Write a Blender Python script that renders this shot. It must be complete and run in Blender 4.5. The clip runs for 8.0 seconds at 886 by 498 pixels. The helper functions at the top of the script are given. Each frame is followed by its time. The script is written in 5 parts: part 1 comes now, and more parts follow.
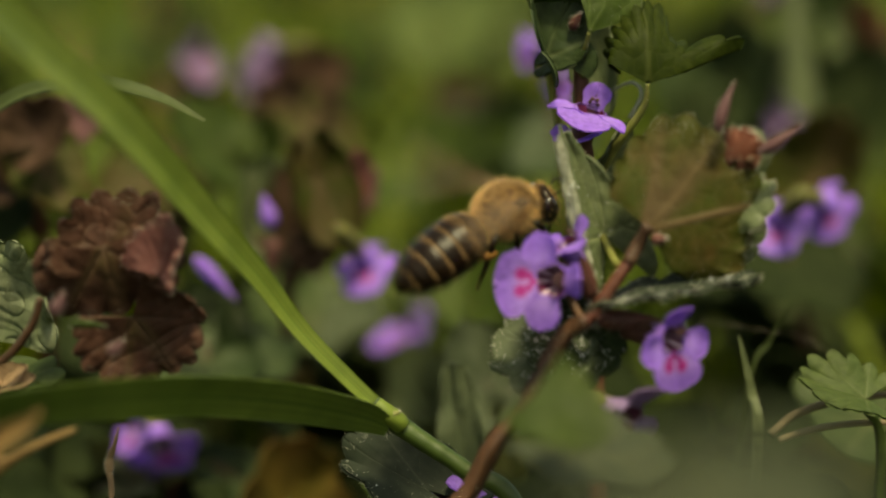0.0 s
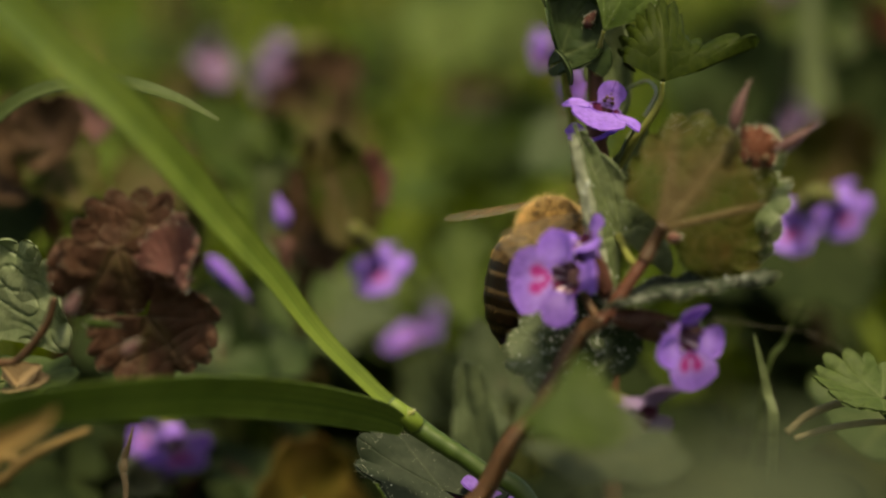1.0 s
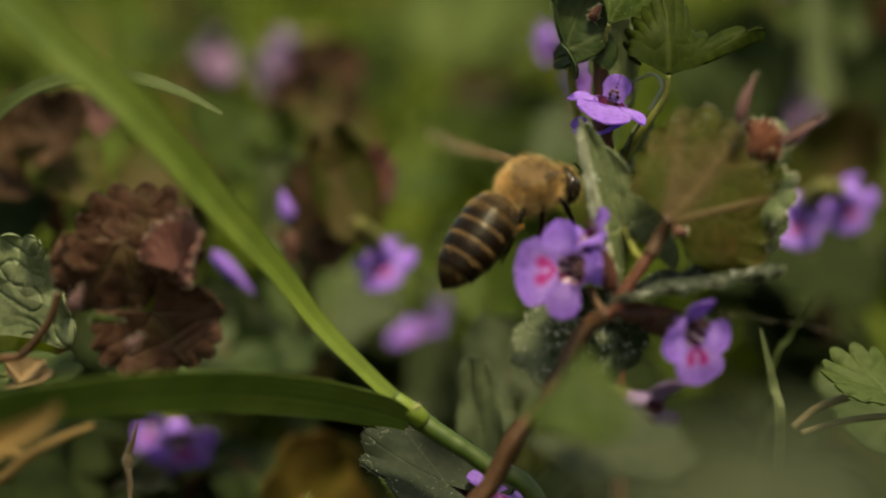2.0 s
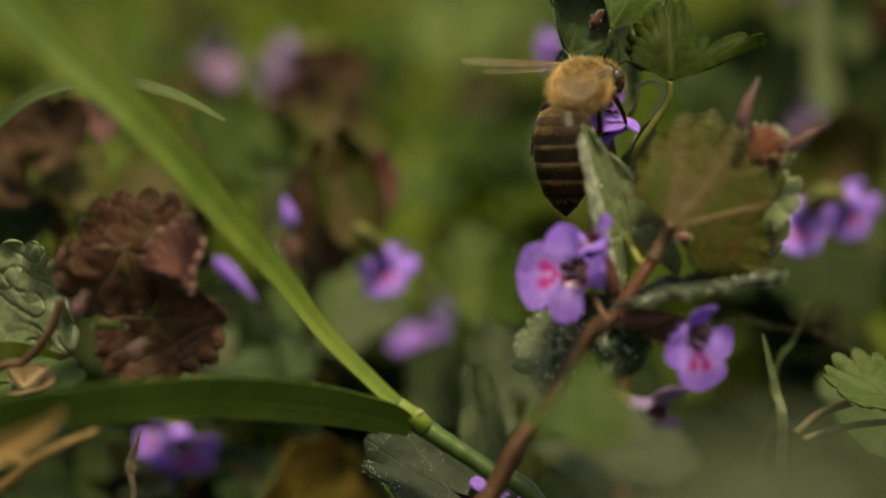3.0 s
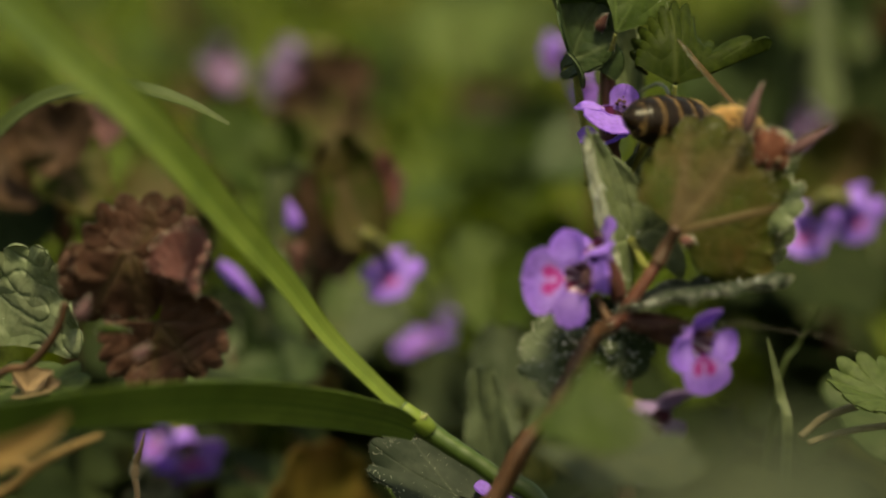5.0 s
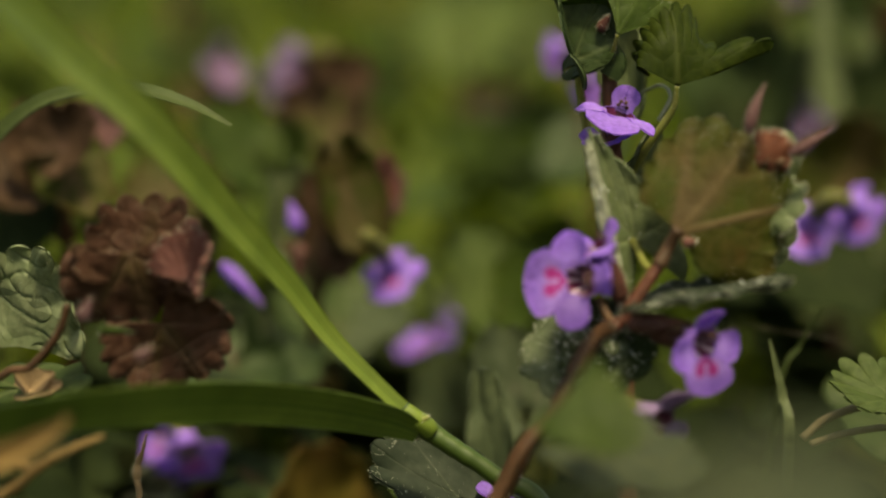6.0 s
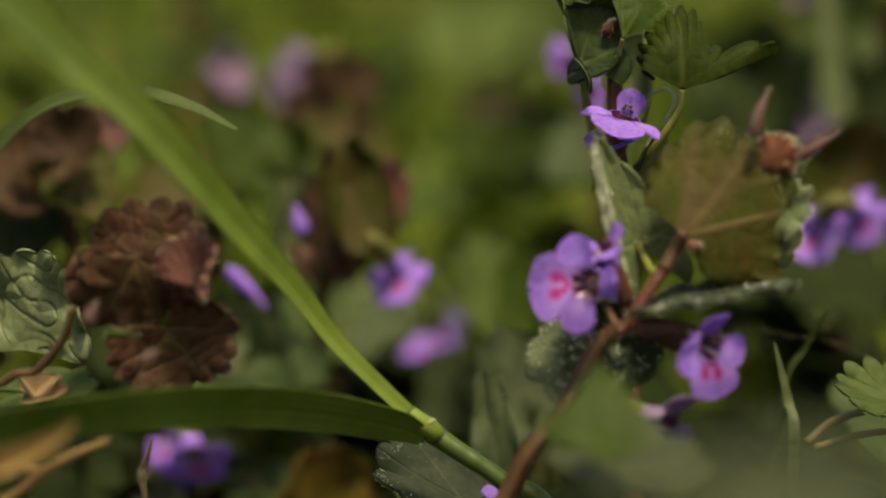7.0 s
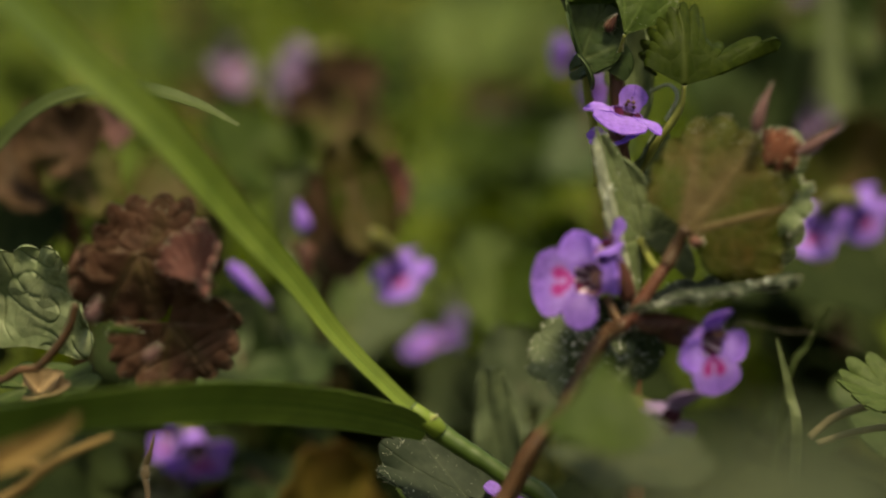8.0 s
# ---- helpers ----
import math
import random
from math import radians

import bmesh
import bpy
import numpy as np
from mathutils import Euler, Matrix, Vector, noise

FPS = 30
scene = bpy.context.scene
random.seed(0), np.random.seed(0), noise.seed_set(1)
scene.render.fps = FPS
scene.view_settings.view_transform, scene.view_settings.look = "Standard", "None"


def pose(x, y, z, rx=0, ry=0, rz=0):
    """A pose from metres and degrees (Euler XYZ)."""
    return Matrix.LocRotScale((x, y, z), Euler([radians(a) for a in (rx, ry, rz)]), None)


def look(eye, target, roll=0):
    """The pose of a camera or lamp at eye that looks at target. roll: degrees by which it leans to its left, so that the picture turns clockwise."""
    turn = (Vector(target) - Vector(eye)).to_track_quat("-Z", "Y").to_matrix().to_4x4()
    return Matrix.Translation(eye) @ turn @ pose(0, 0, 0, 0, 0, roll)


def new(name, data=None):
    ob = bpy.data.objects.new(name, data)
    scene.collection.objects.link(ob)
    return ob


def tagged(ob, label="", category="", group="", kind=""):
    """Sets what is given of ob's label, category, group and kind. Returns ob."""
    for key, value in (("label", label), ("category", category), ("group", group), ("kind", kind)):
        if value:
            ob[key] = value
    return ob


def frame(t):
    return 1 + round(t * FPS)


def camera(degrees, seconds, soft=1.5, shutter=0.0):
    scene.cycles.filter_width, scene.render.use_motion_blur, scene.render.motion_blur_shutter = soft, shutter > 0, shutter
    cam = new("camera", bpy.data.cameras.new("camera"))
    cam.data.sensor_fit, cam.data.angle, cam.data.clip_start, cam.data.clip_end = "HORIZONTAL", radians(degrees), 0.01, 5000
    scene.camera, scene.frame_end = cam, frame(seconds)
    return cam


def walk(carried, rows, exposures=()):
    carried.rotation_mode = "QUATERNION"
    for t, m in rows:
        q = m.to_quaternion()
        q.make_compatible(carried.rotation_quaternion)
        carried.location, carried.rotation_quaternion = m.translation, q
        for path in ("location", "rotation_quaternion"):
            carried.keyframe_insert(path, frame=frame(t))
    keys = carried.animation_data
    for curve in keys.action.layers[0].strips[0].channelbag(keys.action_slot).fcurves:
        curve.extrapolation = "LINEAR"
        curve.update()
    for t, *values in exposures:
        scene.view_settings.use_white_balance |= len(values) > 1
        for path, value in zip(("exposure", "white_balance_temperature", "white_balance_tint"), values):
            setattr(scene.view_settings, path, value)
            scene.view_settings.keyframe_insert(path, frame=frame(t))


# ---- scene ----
# The place is planned in millimetres: a hand's width of ground ivy, seen through a close-up lens.
cam = camera(16, 8.0, soft=2.0, shutter=0.5)
cam.data.dof.use_dof = True
cam.data.dof.focus_distance = 0.2830
cam.data.dof.aperture_fstop = 12.5
walk(cam, [
    (0, pose(0.00063, -0.27652, 0.10058, 77.874, -0.329, -0.382)),
    (0.5, pose(0.00053, -0.27659, 0.10047, 77.909, -0.325, -0.356)),
    (1, pose(0.00021, -0.27582, 0.10041, 77.861, -0.208, -0.224)),
    (1.5, pose(0.00029, -0.27473, 0.10001, 77.764, -0.135, -0.166)),
    (3, pose(0.00017, -0.27511, 0.10002, 77.912, -0.055, -0.127)),
    (3.5, pose(0.00010, -0.27478, 0.10000, 77.935, -0.117, -0.108)),
    (4, pose(0.00009, -0.27454, 0.09997, 77.936, -0.147, -0.066)),
    (4.5, pose(0.00020, -0.27487, 0.09999, 77.954, -0.039, -0.062)),
    (6, pose(0.00005, -0.27491, 0.10001, 77.997, 0.001, -0.045)),
    (6.5, pose(0.00000, -0.27500, 0.10000, 78.000, -0.000, 0.000)),
    (7, pose(-0.00009, -0.27511, 0.10010, 78.055, 0.028, 0.019)),
    (7.5, pose(-0.00006, -0.27526, 0.10000, 78.029, 0.045, 0.042)),
    (8, pose(-0.00016, -0.27526, 0.09996, 78.015, 0.064, 0.041)),
], exposures=[(0.0, 1.84, 9800, -10), (8.0, 1.84, 9800, -10)])

# ---- light: a bright overcast sky with a veiled sun high over the camera's shoulder ----
world = bpy.data.worlds.new("world")
scene.world = world
world.use_nodes = True
wn, wl = world.node_tree.nodes, world.node_tree.links
sky = wn.new("ShaderNodeTexSky")
sky.sky_type = "NISHITA"
sky.sun_disc = False
sky.sun_elevation = radians(68)
sky.sun_rotation = radians(164)
sky.air_density, sky.dust_density, sky.ozone_density = 1.0, 4.0, 1.0
wn["Background"].inputs["Strength"].default_value = 0.06
wl.new(sky.outputs[0], wn["Background"].inputs["Color"])
sun = new("sun", bpy.data.lights.new("sun", "SUN"))
sun.data.energy, sun.data.angle, sun.data.color = 1.7, radians(9), (1.0, 0.93, 0.80)
sun.matrix_world = look((0.12, -0.42, 1.1), (0, 0, 0))

# ---- materials ----
def mat(name, a, b, scale=300.0, rough=0.6, through_light=0.0, mark=None, second=None, bump=0.0, bump_scale=900.0,
        spec=0.3, metal=0.0, detail=4.0, stretch=(1, 1, 1), net=0.0):
    """A surface of two mixed colours, with 'mark' and 'pale' attributes laid over it and fine relief."""
    m = bpy.data.materials.new(name)
    m.use_nodes = True
    n, l = m.node_tree.nodes, m.node_tree.links
    p = n["Principled BSDF"]
    out = n["Material Output"]
    tc, mp = n.new("ShaderNodeTexCoord"), n.new("ShaderNodeMapping")
    l.new(tc.outputs["Object"], mp.inputs[0])
    mp.inputs["Scale"].default_value = stretch
    info = n.new("ShaderNodeObjectInfo")

    def noise_at(s, d=4.0):
        t = n.new("ShaderNodeTexNoise")
        t.inputs["Scale"].default_value, t.inputs["Detail"].default_value = s, d
        l.new(mp.outputs[0], t.inputs["Vector"])
        return t.outputs["Fac"]

    def ramp(src, lo, hi):
        r = n.new("ShaderNodeMapRange")
        r.inputs[1].default_value, r.inputs[2].default_value = lo, hi
        l.new(src, r.inputs[0])
        return r.outputs[0]

    def mix(fac, ca, cb):
        x = n.new("ShaderNodeMix")
        x.data_type = "RGBA"
        for sock, val in ((x.inputs[0], fac), (x.inputs[6], ca), (x.inputs[7], cb)):
            if isinstance(val, tuple):
                sock.default_value = (*val, 1)
            elif isinstance(val, float):
                sock.default_value = val
            else:
                l.new(val, sock)
        return x.outputs[2]

    col = mix(ramp(noise_at(scale, detail), 0.36, 0.64), a, b)
    col = mix(ramp(noise_at(scale * 5), 0.3, 0.9), col, tuple(c * 0.62 for c in a))
    for attr, shade in (("pale", second), ("mark", mark)):
        if shade:
            at = n.new("ShaderNodeAttribute")
            at.attribute_name = attr
            col = mix(at.outputs["Fac"], col, shade)
    p.inputs["Roughness"].default_value = rough
    p.inputs["Specular IOR Level"].default_value = spec
    p.inputs["Metallic"].default_value = metal
    height = noise_at(bump_scale, 3) if bump else None
    if net:
        warp, add, vo = n.new("ShaderNodeTexNoise"), n.new("ShaderNodeVectorMath"), n.new("ShaderNodeTexVoronoi")
        warp.inputs["Scale"].default_value = net * 0.8
        l.new(mp.outputs[0], warp.inputs["Vector"])
        sc = n.new("ShaderNodeVectorMath")
        sc.operation = "SCALE"
        sc.inputs["Scale"].default_value = 0.7 / net
        l.new(warp.outputs["Color"], sc.inputs[0])
        l.new(mp.outputs[0], add.inputs[0])
        l.new(sc.outputs[0], add.inputs[1])
        vo.feature = "DISTANCE_TO_EDGE"
        vo.inputs["Scale"].default_value = net
        l.new(add.outputs[0], vo.inputs["Vector"])
        cells = ramp(vo.outputs["Distance"], 0.0, 0.42)
        both = n.new("ShaderNodeMath")
        both.operation = "MULTIPLY_ADD"
        both.inputs[1].default_value = 0.25
        l.new(height, both.inputs[0])
        l.new(cells, both.inputs[2])
        height = both.outputs[0]
        lines = ramp(vo.outputs["Distance"], 0.06, 0.0)
        faint = n.new("ShaderNodeMath")
        faint.operation = "MULTIPLY"
        faint.inputs[1].default_value = 0.22
        l.new(lines, faint.inputs[0])
        col = mix(faint.outputs[0], col, mark or b)
    hsv = n.new("ShaderNodeHueSaturation")
    val = n.new("ShaderNodeMapRange")
    val.inputs[3].default_value, val.inputs[4].default_value = 0.82, 1.15
    l.new(info.outputs["Random"], val.inputs[0])
    l.new(val.outputs[0], hsv.inputs["Value"])
    l.new(col, hsv.inputs["Color"])
    col = hsv.outputs[0]
    l.new(col, p.inputs["Base Color"])
    if bump:
        bp = n.new("ShaderNodeBump")
        bp.inputs["Strength"].default_value = bump
        bp.inputs["Distance"].default_value = 0.00022 if net else 0.0002
        l.new(height, bp.inputs["Height"])
        l.new(bp.outputs[0], p.inputs["Normal"])
    if through_light:
        tr, ms = n.new("ShaderNodeBsdfTranslucent"), n.new("ShaderNodeMixShader")
        g = n.new("ShaderNodeHueSaturation")
        g.inputs["Saturation"].default_value, g.inputs["Value"].default_value = 1.15, 1.25
        l.new(col, g.inputs["Color"])
        l.new(g.outputs[0], tr.inputs["Color"])
        ms.inputs[0].default_value = through_light
        l.new(p.outputs[0], ms.inputs[1])
        l.new(tr.outputs[0], ms.inputs[2])
        l.new(ms.outputs[0], out.inputs["Surface"])
    return m


LEAF_GREEN = mat("leaf_green", (0.036, 0.062, 0.010), (0.066, 0.094, 0.017), 250, 0.58, 0.45, mark=(0.068, 0.098, 0.024), bump=0.42, spec=0.2, net=520)
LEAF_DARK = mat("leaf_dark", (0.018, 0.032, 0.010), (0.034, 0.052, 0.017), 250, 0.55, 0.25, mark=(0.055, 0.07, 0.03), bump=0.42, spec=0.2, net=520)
LEAF_OLIVE = mat("leaf_olive", (0.044, 0.060, 0.008), (0.078, 0.052, 0.015), 190, 0.6, 0.52, mark=(0.125, 0.088, 0.045), second=(0.120, 0.074, 0.046), bump=0.42, spec=0.15, net=520)
LEAF_BROWN = mat("leaf_brown", (0.050, 0.021, 0.013), (0.108, 0.050, 0.037), 220, 0.6, 0.4, mark=(0.09, 0.05, 0.034), second=(0.070, 0.050, 0.020), bump=0.6, spec=0.2, net=520)
LEAF_GREY = mat("leaf_grey", (0.058, 0.076, 0.040), (0.092, 0.110, 0.060), 200, 0.6, 0.3, mark=(0.12, 0.135, 0.09), bump=0.4, spec=0.25)
LEAF_DUSK = mat("leaf_dusk", (0.022, 0.030, 0.020), (0.040, 0.049, 0.034), 300, 0.65, 0.2, mark=(0.060, 0.070, 0.05), bump=0.3, spec=0.12)
LEAF_QUILT = mat("leaf_quilted", (0.150, 0.180, 0.095), (0.240, 0.260, 0.160), 260, 0.5, 0.3, mark=(0.070, 0.095, 0.038), bump=1.0, spec=0.35, net=330)
LEAF_BRONZE = mat("leaf_bronze", (0.054, 0.031, 0.018), (0.084, 0.047, 0.030), 220, 0.65, 0.35, mark=(0.11, 0.06, 0.05), bump=0.5, spec=0.15)
LEAF_FRESH = mat("leaf_fresh", (0.076, 0.110, 0.030), (0.112, 0.146, 0.048), 250, 0.58, 0.4, mark=(0.15, 0.18, 0.07), bump=0.42, spec=0.2, net=520)
LEAF_FAN = mat("leaf_fan", (0.056, 0.084, 0.022), (0.084, 0.112, 0.036), 250, 0.58, 0.4, mark=(0.10, 0.125, 0.05), bump=0.42, spec=0.2, net=520)
# leaf green darkened for an underside in shade that the sun still reaches
LEAF_UNDER_SHADE = mat("leaf_under_shade", (0.020, 0.032, 0.004), (0.036, 0.049, 0.007), 250, 0.55, 0.4, mark=(0.050, 0.062, 0.016), bump=0.42, spec=0.08, net=520)
LEAF_SOFT = mat("leaf_soft", (0.038, 0.047, 0.028), (0.050, 0.060, 0.035), 200, 0.65, 0.3, mark=(0.08, 0.08, 0.04), bump=0.4, spec=0.15)
RIM = mat("downy_rim", (0.22, 0.23, 0.17), (0.32, 0.32, 0.25), 500, 0.45, 0.2, bump=0.6, spec=0.5)
# near-black leaf green: shade among the low leaves is put into the colour
LEAF_SHADED = mat("leaf_shaded", (0.010, 0.016, 0.005), (0.020, 0.028, 0.009), 200, 0.75, 0.25, mark=(0.03, 0.04, 0.015), bump=0.3, spec=0.08)
LEAF_DULL = mat("leaf_dull", (0.036, 0.056, 0.016), (0.052, 0.074, 0.024), 250, 0.6, 0.35, mark=(0.09, 0.10, 0.04), bump=0.5, spec=0.2)
LEAF_PALE = mat("leaf_pale", (0.078, 0.100, 0.045), (0.120, 0.140, 0.070), 260, 0.52, 0.3, mark=(0.145, 0.17, 0.085), bump=0.5, spec=0.3, net=520)
PINK = mat("bud_pink", (0.125, 0.066, 0.072), (0.07, 0.030, 0.034), 700, 0.65, 0.2, mark=(0.2, 0.10, 0.09), bump=0.6, spec=0.2)
YOUNG = mat("young_leaf", (0.30, 0.125, 0.118), (0.17, 0.062, 0.058), 500, 0.65, 0.35, mark=(0.16, 0.075, 0.065), bump=0.6, spec=0.2)
RUST = mat("rust_bract", (0.15, 0.052, 0.034), (0.10, 0.036, 0.026), 400, 0.65, 0.3, bump=0.5, spec=0.15)
PETAL = mat("petal_violet", (0.25, 0.115, 0.60), (0.34, 0.175, 0.70), 350, 0.6, 0.4, mark=(0.34, 0.012, 0.20), second=(0.54, 0.35, 0.80), bump=0.15)
# withered violet; its dullness also serves as shade on a far flower
PETAL_FADED_SHADED = mat("petal_faded_shaded", (0.18, 0.115, 0.26), (0.26, 0.185, 0.32), 350, 0.7, 0.35, mark=(0.3, 0.1, 0.2), bump=0.3)
THROAT = mat("throat_purple", (0.10, 0.008, 0.05), (0.06, 0.006, 0.04), 700, 0.6, 0.1, mark=(0.66, 0.5, 0.68))
CALYX = mat("calyx_brown", (0.10, 0.035, 0.028), (0.05, 0.02, 0.018), 500, 0.6, 0.1, bump=0.5)
CALYX_GREEN = mat("calyx_green", (0.17, 0.16, 0.05), (0.12, 0.12, 0.04), 500, 0.6, 0.2, bump=0.4)
STEM_RED = mat("stem_red", (0.062, 0.017, 0.012), (0.10, 0.036, 0.021), 350, 0.5, 0.0, bump=0.4, stretch=(1, 1, 0.3))
STEM_TAN = mat("stem_tan", (0.046, 0.022, 0.011), (0.092, 0.040, 0.019), 350, 0.55, 0.0, bump=0.9, stretch=(1, 1, 0.3))
STEM_GREEN = mat("stem_green", (0.15, 0.155, 0.038), (0.20, 0.19, 0.055), 350, 0.5, 0.1, bump=0.3, stretch=(1, 1, 0.3))
GRASS = mat("grass_green", (0.118, 0.165, 0.025), (0.170, 0.215, 0.042), 60, 0.5, 0.3, mark=(0.07, 0.12, 0.014), bump=0.15, spec=0.4)
# sheath green, darkened further for the culm's shaded underside
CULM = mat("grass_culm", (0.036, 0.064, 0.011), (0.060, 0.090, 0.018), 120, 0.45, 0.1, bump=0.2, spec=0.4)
# the grass green made darker: the arching blade's shade is in this colour
GRASS_SHADED = mat("grass_shaded", (0.074, 0.112, 0.017), (0.110, 0.150, 0.028), 60, 0.5, 0.3, mark=(0.045, 0.08, 0.010), bump=0.15, spec=0.4)
GRASS_FAR = mat("grass_far", (0.074, 0.114, 0.014), (0.130, 0.160, 0.022), 30, 0.65, 0.35)
GRASS_PALE = mat("grass_pale", (0.170, 0.200, 0.045), (0.240, 0.250, 0.080), 30, 0.65, 0.35)
STRAW = mat("straw", (0.27, 0.17, 0.07), (0.18, 0.105, 0.04), 200, 0.6, 0.2, bump=0.4)
DRY = mat("dry_stalk", (0.16, 0.125, 0.075), (0.11, 0.082, 0.048), 200, 0.7, 0.15, bump=0.4)
TWIG = mat("twig", (0.30, 0.20, 0.12), (0.14, 0.085, 0.05), 400, 0.7, 0.0, bump=0.6)
AMBER_LEAF = mat("amber_leaf", (0.150, 0.115, 0.024), (0.10, 0.052, 0.016), 130, 0.6, 0.4, mark=(0.2, 0.13, 0.03), bump=0.5, spec=0.15)
SOIL = mat("soil", (0.014, 0.015, 0.006), (0.034, 0.038, 0.012), 25, 0.95, 0.0, bump=1.0, bump_scale=120, spec=0.05)
HAIR = mat("plant_hair", (0.72, 0.70, 0.62), (0.6, 0.58, 0.5), 300, 0.35, 0.3, spec=0.6)
SILK = mat("silk", (0.55, 0.48, 0.36), (0.45, 0.38, 0.28), 300, 0.3, 0.1, spec=0.7)
FUR_GOLD = mat("fur_gold", (0.80, 0.58, 0.32), (0.56, 0.37, 0.17), 400, 0.45, 0.45)
FUR_BASE = mat("fur_base", (0.20, 0.115, 0.045), (0.10, 0.055, 0.022), 600, 0.8, 0.0, spec=0.1)
FUR_PALE = mat("fur_pale", (0.50, 0.33, 0.15), (0.40, 0.25, 0.10), 400, 0.55, 0.3)
FUR_LIGHT = mat("fur_light", (0.95, 0.76, 0.46), (0.82, 0.58, 0.30), 400, 0.4, 0.5)
FUR_DARK = mat("fur_dark", (0.10, 0.06, 0.03), (0.06, 0.035, 0.02), 400, 0.55, 0.1)
CHITIN = mat("chitin_dark", (0.006, 0.0032, 0.0016), (0.010, 0.0050, 0.0024), 500, 0.32, 0.0, mark=(0.19, 0.115, 0.055), bump=0.35, spec=0.12)
AMBER_POLLEN = mat("pollen_orange", (0.26, 0.12, 0.025), (0.18, 0.08, 0.02), 900, 0.8, 0.1, bump=0.5)
EYE = mat("bee_eye", (0.012, 0.009, 0.008), (0.02, 0.012, 0.01), 900, 0.2, 0.0, spec=0.7)
WING_VEIN = mat("wing_vein", (0.14, 0.08, 0.035), (0.08, 0.045, 0.02), 400, 0.5)


def clear(name, tint, rough, alpha, gloss=0.8):
    """Thin clear membrane or water."""
    m = bpy.data.materials.new(name)
    m.use_nodes = True
    n, l = m.node_tree.nodes, m.node_tree.links
    p = n["Principled BSDF"]
    p.inputs["Base Color"].default_value = (*tint, 1)
    p.inputs["Roughness"].default_value = rough
    p.inputs["Specular IOR Level"].default_value = gloss
    tp, ms = n.new("ShaderNodeBsdfTransparent"), n.new("ShaderNodeMixShader")
    tx, rg = n.new("ShaderNodeTexNoise"), n.new("ShaderNodeMapRange")
    tx.inputs["Scale"].default_value = 800
    rg.inputs[3].default_value, rg.inputs[4].default_value = max(alpha - 0.12, 0.02), alpha + 0.12
    l.new(tx.outputs["Fac"], rg.inputs[0])
    l.new(rg.outputs[0], ms.inputs[0])
    l.new(tp.outputs[0], ms.inputs[1])
    l.new(p.outputs[0], ms.inputs[2])
    l.new(ms.outputs[0], n["Material Output"].inputs["Surface"])
    return m


WING = clear("wing_membrane", (0.17, 0.115, 0.065), 0.22, 0.13, 0.9)
# dew is near-white and mostly opaque: its glints are painted in
DEW = clear("dew", (0.9, 0.92, 0.9), 0.05, 0.75)

# ---- shaping: everything below is given in millimetres ----
MM = 0.001
PLACED = {}


def V(p):
    return Vector(p) * MM


def orient(pos, along, normal):
    """A pose at pos whose y runs along the first way and whose z follows the second."""
    y = Vector(along).normalized()
    z = Vector(normal)
    z = (z - y * z.dot(y)).normalized()
    x = y.cross(z)
    m = Matrix((x, y, z)).transposed().to_4x4()
    m.translation = V(pos)
    return m


def facing(pos, out, up):
    """A pose at pos whose z looks outwards and whose y is up."""
    z = Vector(out).normalized()
    y = Vector(up)
    y = (y - z * y.dot(z)).normalized()
    m = Matrix((y.cross(z), y, z)).transposed().to_4x4()
    m.translation = V(pos)
    return m


def thing(name, pos, label, category, group="", kind=""):
    ob = new(name)
    ob.empty_display_size = 0.005
    ob.location = V(pos)
    PLACED[ob.name] = Matrix.Translation(V(pos))
    return tagged(ob, label, category, group, kind)


def part(name, me, material, parent, at_pose=None, label=""):
    """Links a mesh as one object under a thing or a part, at a pose in the world."""
    ob = new(name, me)
    if material and not me.materials:
        me.materials.append(material)
    at_pose = at_pose if at_pose is not None else PLACED[parent.name]
    ob.parent = parent
    ob.matrix_basis = PLACED[parent.name].inverted() @ at_pose
    PLACED[ob.name] = at_pose
    return tagged(ob, label)


def mesh(name, verts, faces, smooth=True, **attrs):
    """A mesh from arrays in millimetres, with point attributes."""
    me = bpy.data.meshes.new(name)
    me.from_pydata((np.asarray(verts) * MM).tolist(), [], [tuple(map(int, f)) for f in faces])
    me.polygons.foreach_set("use_smooth", [smooth] * len(me.polygons))
    for key, values in attrs.items():
        me.attributes.new(key, "FLOAT", "POINT").data.foreach_set("value", np.asarray(values, dtype=np.float32))
    me.update()
    return me


def grid_faces(nu, nv, off=0, flip=False, wrap=False):
    i, j = np.meshgrid(np.arange(nu if wrap else nu - 1), np.arange(nv - 1), indexing="ij")
    i2 = (i + 1) % nu
    f = np.stack([i * nv + j, i2 * nv + j, i2 * nv + j + 1, i * nv + j + 1], -1).reshape(-1, 4) + off
    return f[:, ::-1] if flip else f


def slab(name, P, thick, **attrs):
    """A thin solid sheet from a grid of points."""
    nu, nv, _ = P.shape
    n = np.cross(np.gradient(P, axis=0), np.gradient(P, axis=1))
    n /= np.maximum(np.linalg.norm(n, axis=2, keepdims=True), 1e-9)
    front, back = (P + n * thick / 2).reshape(-1, 3), (P - n * thick / 2).reshape(-1, 3)
    k = nu * nv
    ring = np.concatenate([np.arange(nv), np.arange(1, nu) * nv + nv - 1, (nu - 1) * nv + np.arange(nv - 2, -1, -1), np.arange(nu - 2, 0, -1) * nv])
    nxt = np.roll(ring, -1)
    rim = np.stack([ring, ring + k, nxt + k, nxt], -1)
    faces = np.concatenate([grid_faces(nu, nv), grid_faces(nu, nv, k, True), rim])
    return mesh(name, np.concatenate([front, back]), faces, **{a: np.tile(np.asarray(v).reshape(-1), 2) for a, v in attrs.items()})


